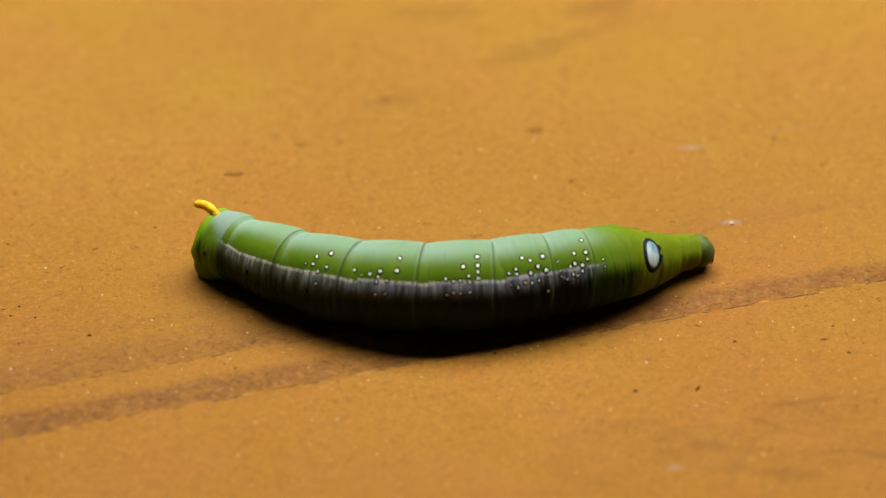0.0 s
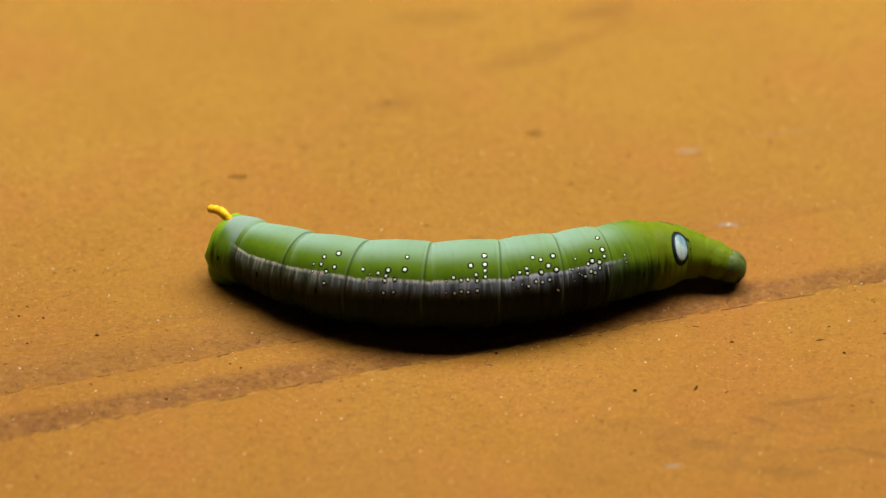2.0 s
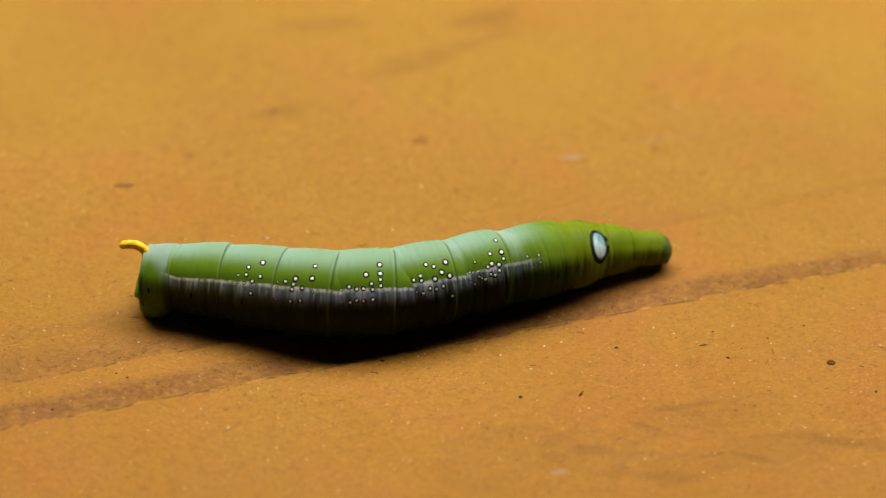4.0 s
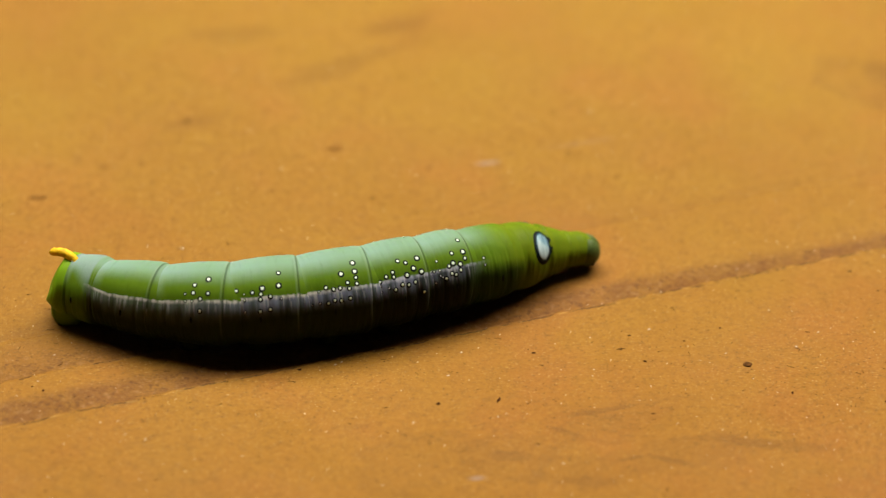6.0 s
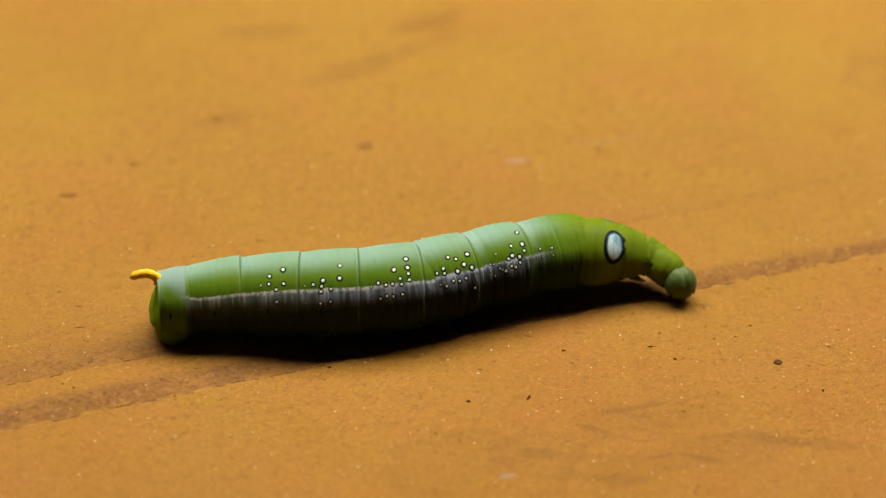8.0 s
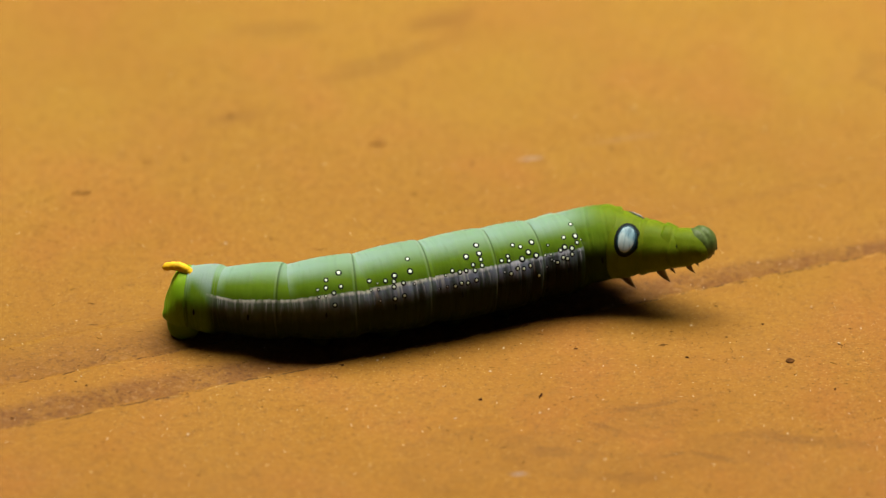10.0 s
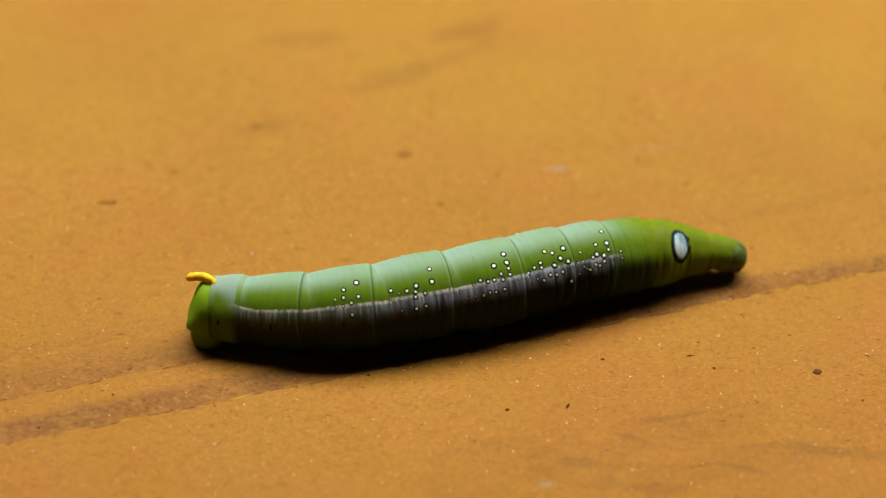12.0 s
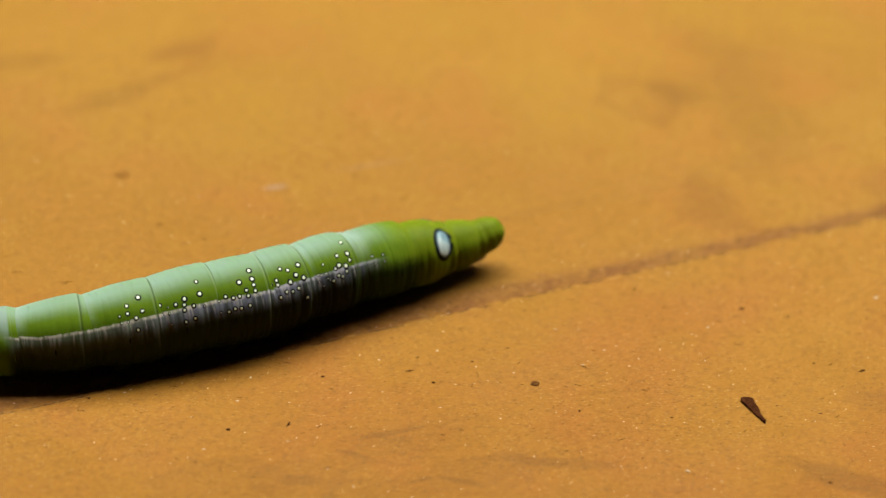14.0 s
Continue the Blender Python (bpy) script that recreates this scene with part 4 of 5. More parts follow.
# ---- movement ----
def motions():
    walk(caterpillar, [
        (0, pose(0.00109, -0.01591, 0)), (0.5, pose(0.00131, -0.01557, 0)), (1, pose(0.00146, -0.01545, 0)), (1.5, pose(0.00166, -0.01536, 0)),
        (2, pose(0.00175, -0.01540, 0)), (2.5, pose(0.00173, -0.01550, 0)), (3, pose(0.00188, -0.01509, 0)), (3.5, pose(0.00246, -0.01482, 0)),
        (4, pose(0.00293, -0.01559, 0)), (6.5, pose(0.01078, -0.01391, 0)), (7, pose(0.01108, -0.01390, 0)), (7.5, pose(0.01135, -0.01409, 0)),
        (8, pose(0.01255, -0.01373, 0)), (8.5, pose(0.01592, -0.01253, 0)), (11, pose(0.01985, -0.01182, 0)), (11.5, pose(0.01980, -0.01181, 0)),
        (12, pose(0.01965, -0.01172, 0)), (12.5, pose(0.01991, -0.01199, 0)), (13, pose(0.02085, -0.01111, 0)), (13.5, pose(0.02007, -0.01125, 0)),
        (14, pose(0.02301, -0.01110, 0)),
    ])
    walk(PARTS["tail"], [
        (0, pose(-0.02838, 0.01097, 0.00416, 0, -1.7, -35.3)), (0.5, pose(-0.02811, 0.01042, 0.00416, 0, -1.8, -34.8)),
        (1, pose(-0.02814, 0.01005, 0.00416, 0, -1.9, -34.2)), (1.5, pose(-0.02809, 0.00997, 0.00416, 0, -1.9, -34.7)),
        (2, pose(-0.02797, 0.00980, 0.00416, 0, -1.9, -34.5)), (2.5, pose(-0.02791, 0.00964, 0.00416, 0, -1.9, -34.4)),
        (3, pose(-0.02765, 0.00877, 0.00414, 0, -2.0, -32.6)), (3.5, pose(-0.02389, 0.00483, 0.00426, 0, -2.5, -11.5)),
        (4, pose(-0.02381, 0.00510, 0.00424, 0, -2.2, -12.7)), (6.5, pose(-0.03151, 0.00438, 0.00411, 0, -1.7, -24.6)),
        (7, pose(-0.03061, 0.00376, 0.00412, 0, -1.9, -22.8)), (7.5, pose(-0.02848, 0.00201, 0.00424, 0, -1.9, -15.6)),
        (8, pose(-0.02515, -0.00025, 0.00424, 0, -2.2, 2.6)), (8.5, pose(-0.02863, -0.00150, 0.00415, 0, -1.9, -9.7)),
        (11, pose(-0.03218, -0.00151, 0.00411, 0, -1.8, -11.0)), (11.5, pose(-0.03220, -0.00160, 0.00410, 0, -1.9, -10.8)),
        (12, pose(-0.03237, -0.00179, 0.00411, 0, -1.9, -10.2)), (12.5, pose(-0.03195, -0.00159, 0.00410, 0, -1.9, -10.1)),
        (13, pose(-0.03166, -0.00328, 0.00410, 0, -2.2, -5.0)), (13.5, pose(-0.03047, -0.00422, 0.00410, 0, -2.0, -0.1)),
        (14, pose(-0.03001, -0.00496, 0.00411, 0, -1.6, 3.4)),
    ])
    walk(PARTS["a8"], [
        (0, pose(-0.02739, 0.01027, 0.00423, 0, -1.7, -35.5)), (0.5, pose(-0.02717, 0.00977, 0.00423, 0, -1.8, -34.9)),
        (1, pose(-0.02722, 0.00942, 0.00423, 0, -1.9, -34.4)), (1.5, pose(-0.02718, 0.00934, 0.00423, 0, -1.9, -34.9)),
        (2, pose(-0.02707, 0.00918, 0.00423, 0, -1.9, -34.6)), (2.5, pose(-0.02702, 0.00902, 0.00423, 0, -1.9, -34.5)),
        (3, pose(-0.02663, 0.00812, 0.00423, 0, -2.1, -32.8)), (3.5, pose(-0.02419, 0.00489, 0.00423, 0, -2.5, -11.5)),
        (4, pose(-0.02389, 0.00511, 0.00423, 0, -2.2, -12.7)), (6.5, pose(-0.02966, 0.00354, 0.00423, 0, -1.8, -25.0)),
        (7, pose(-0.02911, 0.00313, 0.00423, 0, -1.9, -23.1)), (7.5, pose(-0.02858, 0.00204, 0.00423, 0, -1.9, -15.6)),
        (8, pose(-0.02524, -0.00026, 0.00423, 0, -2.2, 2.6)), (8.5, pose(-0.02742, -0.00171, 0.00423, 0, -1.9, -9.9)),
        (11, pose(-0.03027, -0.00187, 0.00423, 0, -1.9, -11.4)), (11.5, pose(-0.03032, -0.00195, 0.00423, 0, -1.9, -11.2)),
        (12, pose(-0.03047, -0.00213, 0.00423, 0, -1.9, -10.5)), (12.5, pose(-0.03010, -0.00192, 0.00423, 0, -1.9, -10.5)),
        (13, pose(-0.02997, -0.00342, 0.00423, 0, -2.2, -5.4)), (13.5, pose(-0.02869, -0.00422, 0.00423, 0, -2.1, -0.3)),
        (14, pose(-0.02786, -0.00483, 0.00423, 0, -1.6, 3.2)),
    ])
    walk(PARTS["a7"], [
        (0, pose(-0.02237, 0.00664, 0.00461, 0, -3.3, -34.1)), (0.5, pose(-0.02244, 0.00641, 0.00461, 0, -3.5, -33.4)),
        (1, pose(-0.02262, 0.00622, 0.00461, 0, -3.6, -32.6)), (1.5, pose(-0.02263, 0.00611, 0.00461, 0, -3.6, -33.1)),
        (2, pose(-0.02254, 0.00599, 0.00461, 0, -3.6, -32.9)), (2.5, pose(-0.02251, 0.00586, 0.00461, 0, -3.7, -32.7)),
        (3, pose(-0.02231, 0.00529, 0.00461, 0, -3.9, -31.0)), (3.5, pose(-0.02005, 0.00408, 0.00461, 0, -4.6, -13.1)),
        (4, pose(-0.01921, 0.00408, 0.00461, 0, -4.1, -13.5)), (6.5, pose(-0.02417, 0.00091, 0.00461, 0, -3.4, -22.6)),
        (7, pose(-0.02390, 0.00085, 0.00461, 0, -3.6, -21.0)), (7.5, pose(-0.02320, 0.00051, 0.00461, 0, -3.7, -14.6)),
        (8, pose(-0.02053, -0.00002, 0.00461, 0, -4.2, 1.5)), (8.5, pose(-0.02181, -0.00276, 0.00461, 0, -3.5, -7.4)),
        (11, pose(-0.02465, -0.00306, 0.00461, 0, -3.5, -9.2)), (11.5, pose(-0.02486, -0.00310, 0.00461, 0, -3.6, -8.9)),
        (12, pose(-0.02491, -0.00322, 0.00461, 0, -3.5, -8.4)), (12.5, pose(-0.02475, -0.00297, 0.00461, 0, -3.6, -8.4)),
        (13, pose(-0.02530, -0.00393, 0.00461, 0, -4.0, -3.0)), (13.5, pose(-0.02361, -0.00428, 0.00461, 0, -3.8, 0.8)),
        (14, pose(-0.02128, -0.00449, 0.00461, 0, -3.1, 4.4)),
    ])
    walk(PARTS["a6"], [
        (0, pose(-0.01560, 0.00264, 0.00501, 0, -2.4, -24.9)), (0.5, pose(-0.01577, 0.00264, 0.00501, 0, -2.4, -23.9)),
        (1, pose(-0.01590, 0.00258, 0.00501, 0, -2.4, -22.8)), (1.5, pose(-0.01594, 0.00243, 0.00501, 0, -2.4, -22.9)),
        (2, pose(-0.01595, 0.00239, 0.00501, 0, -2.4, -22.8)), (2.5, pose(-0.01599, 0.00235, 0.00501, 0, -2.5, -22.2)),
        (3, pose(-0.01597, 0.00209, 0.00501, 0, -2.5, -20.9)), (3.5, pose(-0.01386, 0.00215, 0.00501, 0, -2.7, -19.0)),
        (4, pose(-0.01273, 0.00225, 0.00501, 0, -2.8, -16.8)), (6.5, pose(-0.01677, -0.00124, 0.00501, 0, -2.4, -8.4)),
        (7, pose(-0.01686, -0.00113, 0.00501, 0, -2.5, -8.5)), (7.5, pose(-0.01635, -0.00099, 0.00501, 0, -2.6, -7.8)),
        (8, pose(-0.01392, -0.00020, 0.00501, 0, -2.7, -3.2)), (8.5, pose(-0.01422, -0.00285, 0.00501, 0, -2.4, 5.9)),
        (11, pose(-0.01694, -0.00359, 0.00501, 0, -2.3, 2.4)), (11.5, pose(-0.01709, -0.00353, 0.00501, 0, -2.3, 2.9)),
        (12, pose(-0.01716, -0.00364, 0.00501, 0, -2.3, 2.8)), (12.5, pose(-0.01707, -0.00340, 0.00501, 0, -2.3, 2.5)),
        (13, pose(-0.01762, -0.00361, 0.00501, 0, -2.2, 6.6)), (13.5, pose(-0.01610, -0.00384, 0.00501, 0, -2.3, 6.5)),
        (14, pose(-0.01306, -0.00340, 0.00501, 0, -2.4, 10.9)),
    ])
    walk(PARTS["a5"], [
        (0, pose(-0.00817, 0.00042, 0.00524, 0, -1.0, -8.9)), (0.5, pose(-0.00822, 0.00044, 0.00524, 0, -1.0, -9.1)),
        (1, pose(-0.00824, 0.00048, 0.00524, 0, -1.0, -8.6)), (1.5, pose(-0.00827, 0.00037, 0.00524, 0, -1.0, -7.9)),
        (2, pose(-0.00834, 0.00038, 0.00524, 0, -1.0, -7.7)), (2.5, pose(-0.00838, 0.00040, 0.00524, 0, -1.0, -7.7)),
        (3, pose(-0.00839, 0.00032, 0.00524, 0, -1.0, -6.7)), (3.5, pose(-0.00774, 0.00032, 0.00524, 0, -1.2, -10.0)),
        (4, pose(-0.00670, 0.00056, 0.00524, 0, -1.3, -11.1)), (6.5, pose(-0.00858, -0.00130, 0.00524, 0, -0.9, 5.2)),
        (7, pose(-0.00868, -0.00119, 0.00524, 0, -0.9, 4.9)), (7.5, pose(-0.00860, -0.00112, 0.00524, 0, -0.9, 4.2)),
        (8, pose(-0.00722, -0.00047, 0.00524, 0, -1.1, 0.4)), (8.5, pose(-0.00692, -0.00133, 0.00524, 0, -1.1, 13.8)),
        (11, pose(-0.00845, -0.00222, 0.00524, 0, -0.9, 13.3)), (11.5, pose(-0.00845, -0.00219, 0.00524, 0, -0.9, 12.6)),
        (12, pose(-0.00854, -0.00229, 0.00524, 0, -0.9, 12.9)), (12.5, pose(-0.00848, -0.00216, 0.00524, 0, -0.9, 12.2)),
        (13, pose(-0.00872, -0.00206, 0.00524, 0, -0.9, 12.1)), (13.5, pose(-0.00810, -0.00235, 0.00524, 0, -0.9, 13.9)),
        (14, pose(-0.00601, -0.00158, 0.00524, 0, -1.2, 16.3)),
    ])
    walk(PARTS["a4"], [
        (0, pose(0, 0, 0.00530, 0, 0.0, 2.6)), (0.5, pose(0, 0, 0.00530, 0, 0.0, 2.9)), (1, pose(0, 0, 0.00530, 0, 0.0, 2.0)), (1.5, pose(0, 0, 0.00530, 0, 0.0, 2.8)),
        (2, pose(0, 0, 0.00530, 0, 0.0, 2.5)), (2.5, pose(0, 0, 0.00530, 0, 0.0, 2.3)), (3, pose(0, 0, 0.00530, 0, 0.0, 2.5)), (3.5, pose(0, 0, 0.00530, 0, 0.0, 3.6)),
        (4, pose(0, 0, 0.00530, 0, 0.0, 2.3)), (6.5, pose(0, 0, 0.00530, 0, 0.0, 11.9)), (7, pose(0, 0, 0.00530, 0, 0.0, 11.2)), (7.5, pose(0, 0, 0.00530, 0, 0.0, 10.4)),
        (8, pose(0, 0, 0.00530, 0, 0.0, 8.2)), (8.5, pose(0, 0, 0.00530, 0, 0.0, 10.0)), (11, pose(0, 0, 0.00530, 0, 0.0, 16.6)),
        (11.5, pose(0, 0, 0.00530, 0, 0.0, 16.8)), (12, pose(0, 0, 0.00530, 0, 0.0, 17.1)), (12.5, pose(0, 0, 0.00530, 0, 0.0, 16.7)),
        (13, pose(0, 0, 0.00530, 0, 0.0, 15.6)), (13.5, pose(0, 0, 0.00530, 0, 0.0, 18.5)), (14, pose(0, 0, 0.00530, 0, 0.0, 15.5)),
    ])
    walk(PARTS["a3"], [
        (0, pose(0.00697, 0.00107, 0.00524, 0, 1.0, 14.0)), (0.5, pose(0.00700, 0.00116, 0.00524, 0, 1.0, 15.1)), (1, pose(0.00736, 0.00101, 0.00524, 0, 1.0, 13.2)),
        (1.5, pose(0.00744, 0.00112, 0.00524, 0, 0.9, 13.7)), (2, pose(0.00753, 0.00104, 0.00524, 0, 0.9, 13.2)), (2.5, pose(0.00764, 0.00104, 0.00524, 0, 0.9, 13.3)),
        (3, pose(0.00777, 0.00104, 0.00524, 0, 0.9, 12.8)), (3.5, pose(0.00759, 0.00126, 0.00524, 0, 0.9, 15.4)), (4, pose(0.00716, 0.00124, 0.00524, 0, 0.9, 16.5)),
        (6.5, pose(0.00723, 0.00202, 0.00524, 0, 1.0, 18.4)), (7, pose(0.00714, 0.00200, 0.00524, 0, 1.0, 19.1)), (7.5, pose(0.00735, 0.00179, 0.00524, 0, 1.0, 16.4)),
        (8, pose(0.00679, 0.00171, 0.00524, 0, 1.0, 18.8)), (8.5, pose(0.00545, 0.00125, 0.00524, 0, 1.4, 16.2)), (11, pose(0.00666, 0.00241, 0.00524, 0, 1.2, 21.4)),
        (11.5, pose(0.00667, 0.00251, 0.00524, 0, 1.1, 22.4)), (12, pose(0.00676, 0.00242, 0.00524, 0, 1.0, 21.1)), (12.5, pose(0.00676, 0.00247, 0.00524, 0, 1.0, 22.1)),
        (13, pose(0.00652, 0.00246, 0.00524, 0, 1.0, 23.7)), (13.5, pose(0.00692, 0.00273, 0.00524, 0, 0.9, 22.9)), (14, pose(0.00546, 0.00194, 0.00524, 0, 1.0, 23.1)),
    ])
    walk(PARTS["a2"], [
        (0, pose(0.01243, 0.00267, 0.00510, 0, 2.7, 19.0)), (0.5, pose(0.01266, 0.00296, 0.00510, 0, 2.5, 19.8)), (1, pose(0.01342, 0.00279, 0.00510, 0, 2.4, 19.8)),
        (1.5, pose(0.01363, 0.00297, 0.00510, 0, 2.3, 20.3)), (2, pose(0.01381, 0.00297, 0.00510, 0, 2.2, 20.9)), (2.5, pose(0.01421, 0.00308, 0.00509, 0, 2.1, 20.9)),
        (3, pose(0.01439, 0.00303, 0.00510, 0, 2.1, 20.2)), (3.5, pose(0.01466, 0.00377, 0.00510, 0, 1.9, 21.1)), (4, pose(0.01433, 0.00398, 0.00511, 0, 1.9, 22.8)),
        (6.5, pose(0.01326, 0.00409, 0.00509, 0, 2.3, 20.0)), (7, pose(0.01371, 0.00439, 0.00503, 0, 1.0, 18.8)), (7.5, pose(0.01464, 0.00408, 0.00516, 0, 0.6, 16.8)),
        (8, pose(0.01416, 0.00446, 0.00522, 0, 1.3, 20.0)), (8.5, pose(0.01193, 0.00333, 0.00521, 0, -0.2, 15.5)), (11, pose(0.01269, 0.00463, 0.00528, 0, 0.2, 16.0)),
        (11.5, pose(0.01270, 0.00481, 0.00522, 0, 1.0, 17.4)), (12, pose(0.01275, 0.00463, 0.00508, 0, 2.0, 19.6)), (12.5, pose(0.01317, 0.00498, 0.00509, 0, 2.0, 21.1)),
        (13, pose(0.01327, 0.00517, 0.00509, 0, 1.8, 21.3)), (13.5, pose(0.01392, 0.00554, 0.00510, 0, 1.9, 20.1)), (14, pose(0.01224, 0.00502, 0.00510, 0, 1.8, 24.6)),
    ])
    walk(PARTS["a1"], [
        (0, pose(0.01719, 0.00467, 0.00469, 0, 5.1, 26.4)), (0.5, pose(0.01776, 0.00508, 0.00470, 0, 4.7, 25.4)), (1, pose(0.01877, 0.00514, 0.00470, 0, 4.4, 27.6)),
        (1.5, pose(0.01877, 0.00538, 0.00471, 0, 4.4, 29.3)), (2, pose(0.01915, 0.00545, 0.00472, 0, 4.1, 28.8)), (2.5, pose(0.01973, 0.00560, 0.00472, 0, 4.0, 27.2)),
        (3, pose(0.02034, 0.00556, 0.00471, 0, 3.8, 25.3)), (3.5, pose(0.02224, 0.00670, 0.00467, 0, 3.4, 21.2)), (4, pose(0.02191, 0.00722, 0.00466, 0, 3.5, 24.0)),
        (6.5, pose(0.01849, 0.00622, 0.00472, 0, 4.3, 23.9)), (7, pose(0.02043, 0.00645, 0.00512, 0, -2.4, 16.4)), (7.5, pose(0.02197, 0.00610, 0.00555, 0, -4.0, 14.6)),
        (8, pose(0.02127, 0.00686, 0.00521, 0, 0.3, 16.8)), (8.5, pose(0.01909, 0.00529, 0.00568, 0, -5.5, 5.7)), (11, pose(0.01756, 0.00539, 0.00605, 0, -9.4, 1.0)),
        (11.5, pose(0.01789, 0.00597, 0.00557, 0, -3.7, 7.6)), (12, pose(0.01772, 0.00641, 0.00481, 0, 2.8, 18.5)), (12.5, pose(0.01894, 0.00730, 0.00474, 0, 3.9, 22.1)),
        (13, pose(0.01909, 0.00761, 0.00477, 0, 3.8, 22.1)), (13.5, pose(0.02121, 0.00798, 0.00468, 0, 3.9, 17.5)), (14, pose(0.01977, 0.00846, 0.00469, 0, 4.2, 24.6)),
    ])
    walk(PARTS["t3"], [
        (0, pose(0.02121, 0.00652, 0.00401, 0, 9.8, 24.3)), (0.5, pose(0.02253, 0.00704, 0.00387, 0, 10.2, 21.6)),
        (1, pose(0.02371, 0.00775, 0.00390, 0, 9.0, 27.8)), (1.5, pose(0.02412, 0.00775, 0.00402, 0, 7.2, 22.7)),
        (2, pose(0.02439, 0.00780, 0.00402, 0, 7.5, 23.2)), (2.5, pose(0.02530, 0.00802, 0.00395, 0, 7.8, 22.8)),
        (3, pose(0.02609, 0.00790, 0.00398, 0, 7.3, 21.5)), (3.5, pose(0.02841, 0.00854, 0.00399, 0, 6.5, 15.7)),
        (4, pose(0.02755, 0.00967, 0.00402, 0, 6.4, 23.4)), (6.5, pose(0.02413, 0.00877, 0.00393, 0, 7.9, 24.4)),
        (7, pose(0.02508, 0.00808, 0.00483, 0, 4.9, 20.0)), (7.5, pose(0.02660, 0.00736, 0.00509, 0, 7.9, 15.4)),
        (8, pose(0.02727, 0.00751, 0.00493, 0, 3.1, 4.1)), (8.5, pose(0.02430, 0.00576, 0.00550, 0, 1.0, -9.0)),
        (11, pose(0.02128, 0.00444, 0.00667, 0, -8.9, -19.4)), (11.5, pose(0.02265, 0.00563, 0.00578, 0, -2.3, -7.2)),
        (12, pose(0.02325, 0.00804, 0.00428, 0, 5.7, 16.0)), (12.5, pose(0.02494, 0.00924, 0.00414, 0, 5.8, 17.2)),
        (13, pose(0.02579, 0.00956, 0.00402, 0, 6.5, 15.2)), (13.5, pose(0.02711, 0.00977, 0.00402, 0, 6.6, 16.8)),
        (14, pose(0.02598, 0.01083, 0.00421, 0, 4.1, 20.2)),
    ])
    walk(PARTS["t2"], [
        (0, pose(0.02553, 0.00874, 0.00326, 0, 7.1, 31.5)), (0.5, pose(0.02619, 0.00865, 0.00318, 0, 9.3, 26.0)),
        (1, pose(0.02717, 0.00938, 0.00329, 0, 9.2, 22.6)), (1.5, pose(0.02748, 0.00925, 0.00367, 0, 3.9, 25.3)),
        (2, pose(0.02860, 0.00882, 0.00345, 0, 7.3, 1.4)), (2.5, pose(0.02983, 0.00935, 0.00337, 0, 6.1, 8.7)),
        (3, pose(0.03108, 0.00931, 0.00337, 0, 5.9, 8.4)), (3.5, pose(0.03351, 0.01003, 0.00335, 0, 7.4, 17.4)),
        (4, pose(0.03314, 0.01166, 0.00337, 0, 6.1, 13.2)), (6.5, pose(0.02812, 0.01039, 0.00333, 0, 8.0, 19.0)),
        (7, pose(0.02941, 0.00958, 0.00455, 0, 1.5, 18.0)), (7.5, pose(0.03049, 0.00846, 0.00474, 0, 1.9, 16.1)),
        (8, pose(0.03164, 0.00759, 0.00443, 0, 10.6, -2.5)), (8.5, pose(0.02833, 0.00507, 0.00524, 0, 9.0, -20.0)),
        (11, pose(0.02618, 0.00260, 0.00762, 0, -14.5, -23.5)), (11.5, pose(0.02748, 0.00487, 0.00590, 0, -0.0, -11.4)),
        (12, pose(0.02791, 0.00903, 0.00376, 0, 7.0, 6.2)), (12.5, pose(0.03011, 0.01050, 0.00357, 0, 6.6, 7.8)),
        (13, pose(0.03123, 0.01091, 0.00340, 0, 6.0, 11.7)), (13.5, pose(0.03243, 0.01133, 0.00351, 0, 2.8, 15.7)),
        (14, pose(0.03185, 0.01280, 0.00413, 0, -6.9, 14.9)),
    ])
    walk(PARTS["t1"], [
        (0, pose(0.02845, 0.01047, 0.00275, 0, 10.5, 29.5)), (0.5, pose(0.02840, 0.00971, 0.00277, 0, 9.7, 25.6)),
        (1, pose(0.02943, 0.00978, 0.00285, 0, 11.8, -1.8)), (1.5, pose(0.02950, 0.00961, 0.00355, 0, 2.5, -2.3)),
        (2, pose(0.03179, 0.00852, 0.00290, 0, 13.3, -16.0)), (2.5, pose(0.03363, 0.00963, 0.00287, 0, 9.6, -4.4)),
        (3, pose(0.03490, 0.00953, 0.00285, 0, 11.1, -6.9)), (3.5, pose(0.03651, 0.01121, 0.00287, 0, 9.9, 27.4)),
        (4, pose(0.03683, 0.01261, 0.00286, 0, 10.3, 16.3)), (6.5, pose(0.03091, 0.01136, 0.00290, 0, 8.5, 19.4)),
        (7, pose(0.03261, 0.01009, 0.00436, 0, 5.9, -4.4)), (7.5, pose(0.03261, 0.00882, 0.00455, 0, 7.9, 3.3)),
        (8, pose(0.03559, 0.00634, 0.00353, 0, 13.0, -34.7)), (8.5, pose(0.03035, 0.00435, 0.00488, 0, 15.0, -30.0)),
        (11, pose(0.02952, 0.00123, 0.00870, 0, -20.8, -21.1)), (11.5, pose(0.03006, 0.00472, 0.00585, 0, 2.2, 5.0)),
        (12, pose(0.03126, 0.00939, 0.00325, 0, 11.6, 5.9)), (12.5, pose(0.03373, 0.01085, 0.00312, 0, 7.8, 1.6)),
        (13, pose(0.03438, 0.01153, 0.00311, 0, 3.9, 10.4)), (13.5, pose(0.03587, 0.01225, 0.00331, 0, 3.8, 13.6)),
        (14, pose(0.03438, 0.01350, 0.00460, 0, -13.5, 16.3)),
    ])
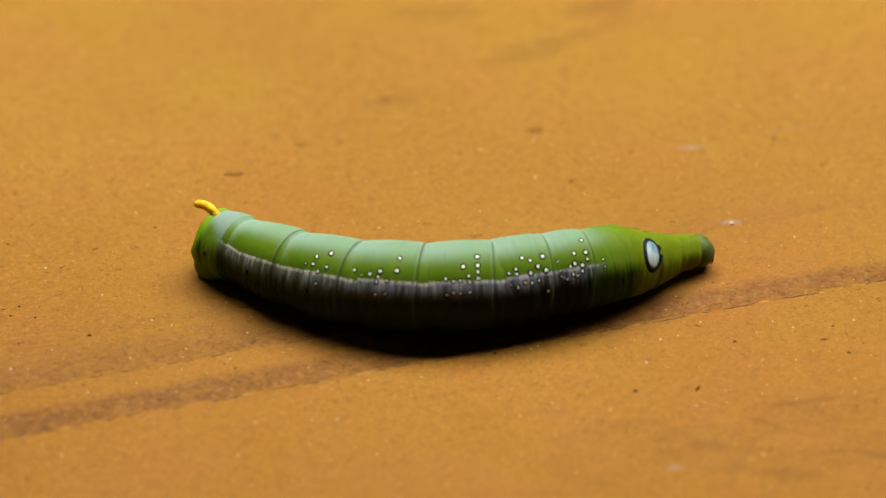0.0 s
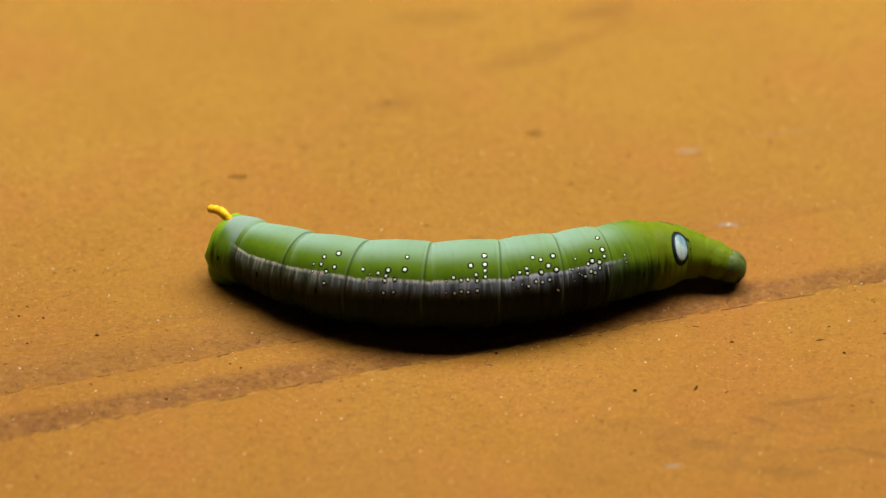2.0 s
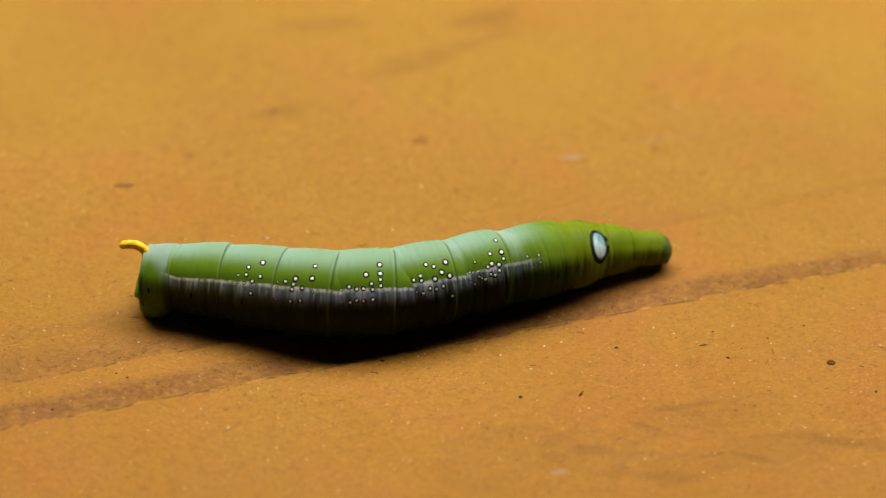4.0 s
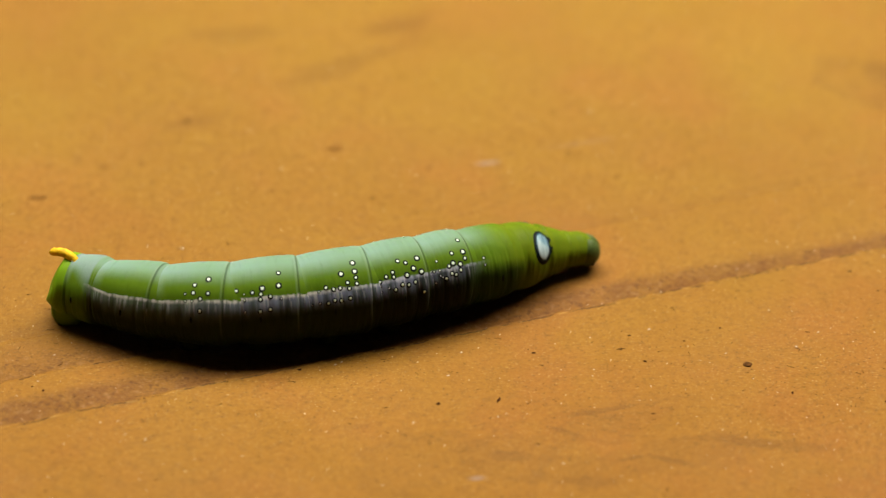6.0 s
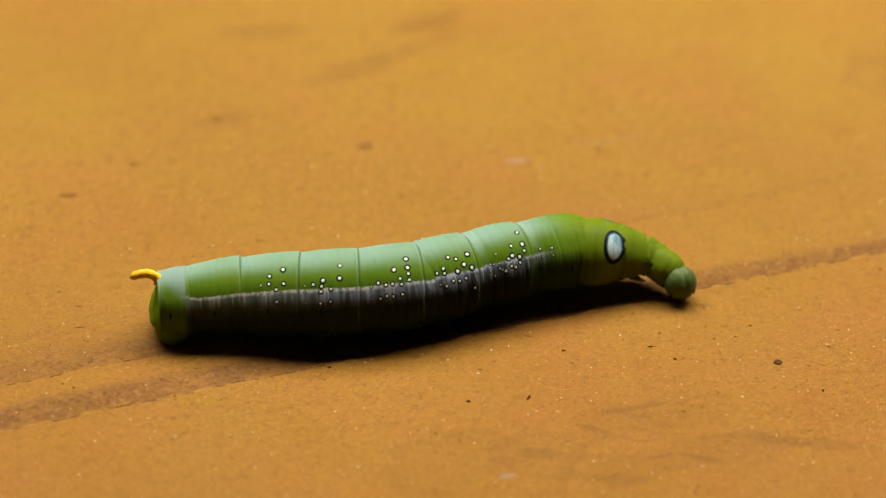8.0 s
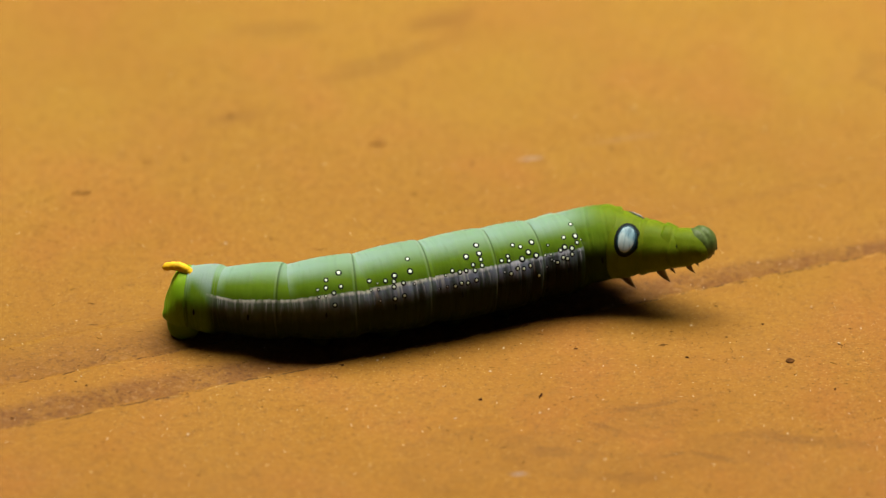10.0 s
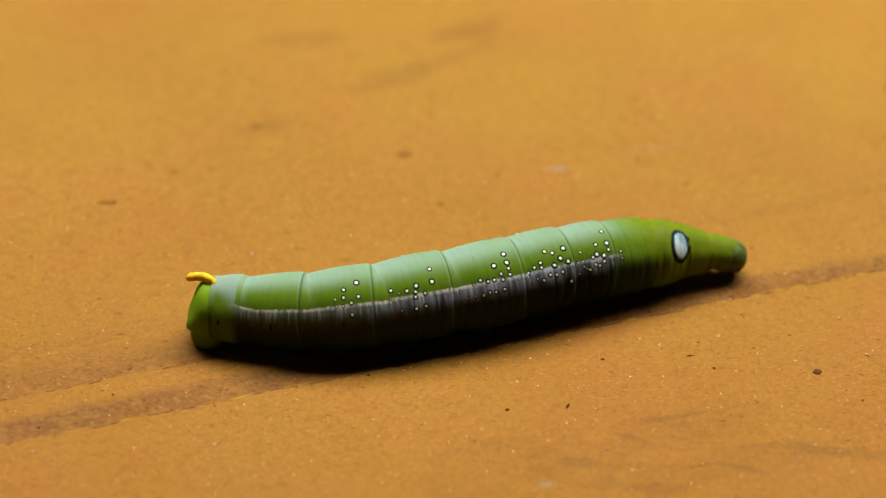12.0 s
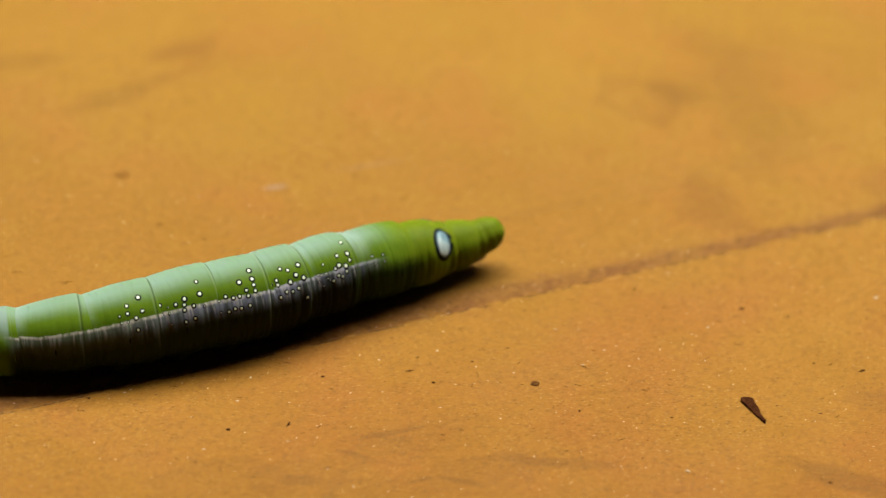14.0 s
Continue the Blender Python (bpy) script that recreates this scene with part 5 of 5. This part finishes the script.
    walk(PARTS["head"], [
        (0, pose(0.02981, 0.01122, 0.00248, 0, 6.0, 21.5)), (0.5, pose(0.02983, 0.01040, 0.00250, 0, 8.5, -0.9)),
        (1, pose(0.03091, 0.00967, 0.00255, 0, 9.6, -13.7)), (1.5, pose(0.03131, 0.00951, 0.00346, 0, 3.4, -4.6)),
        (2, pose(0.03324, 0.00812, 0.00256, 0, 9.8, -12.1)), (2.5, pose(0.03515, 0.00955, 0.00262, 0, 8.9, -28.5)),
        (3, pose(0.03571, 0.00937, 0.00268, 0, 10.3, 0.5)), (3.5, pose(0.03766, 0.01182, 0.00263, 0, 7.0, 23.2)),
        (4, pose(0.03765, 0.01296, 0.00270, 0, 10.7, 4.2)), (6.5, pose(0.03201, 0.01184, 0.00273, 0, 11.4, -13.2)),
        (7, pose(0.03395, 0.01007, 0.00429, 0, 19.2, -23.3)), (7.5, pose(0.03471, 0.00875, 0.00423, 0, 9.2, -7.0)),
        (8, pose(0.03758, 0.00467, 0.00285, 0, 22.8, -74.9)), (8.5, pose(0.03177, 0.00434, 0.00510, 0, 30.0, -66.0)),
        (11, pose(0.03073, 0.00099, 0.00918, 0, -15.4, -50.2)), (11.5, pose(0.03185, 0.00468, 0.00573, 0, 7.1, -15.5)),
        (12, pose(0.03241, 0.00953, 0.00302, 0, 15.5, -11.5)), (12.5, pose(0.03482, 0.01113, 0.00303, 0, 13.5, -27.0)),
        (13, pose(0.03535, 0.01177, 0.00306, 0, 5.5, 4.7)), (13.5, pose(0.03619, 0.01281, 0.00338, 0, 8.2, -8.1)),
        (14, pose(0.03432, 0.01398, 0.00472, 0, -8.1, -5.5)),
    ])
    # the legs fold forward while the front rests on the ground
    for leg, root in LEGS:
        walk(leg, [(t, pose(*root, 0, fold, 0)) for t, fold in ((0, -62), (1, -58), (1.5, -40), (2, -62), (4, -60), (6.5, -60), (7, -45), (7.5, -35), (8, -50),
                                                                (8.5, -45), (11, 4), (11.5, -8), (12, -58), (14, -60))])


motions()
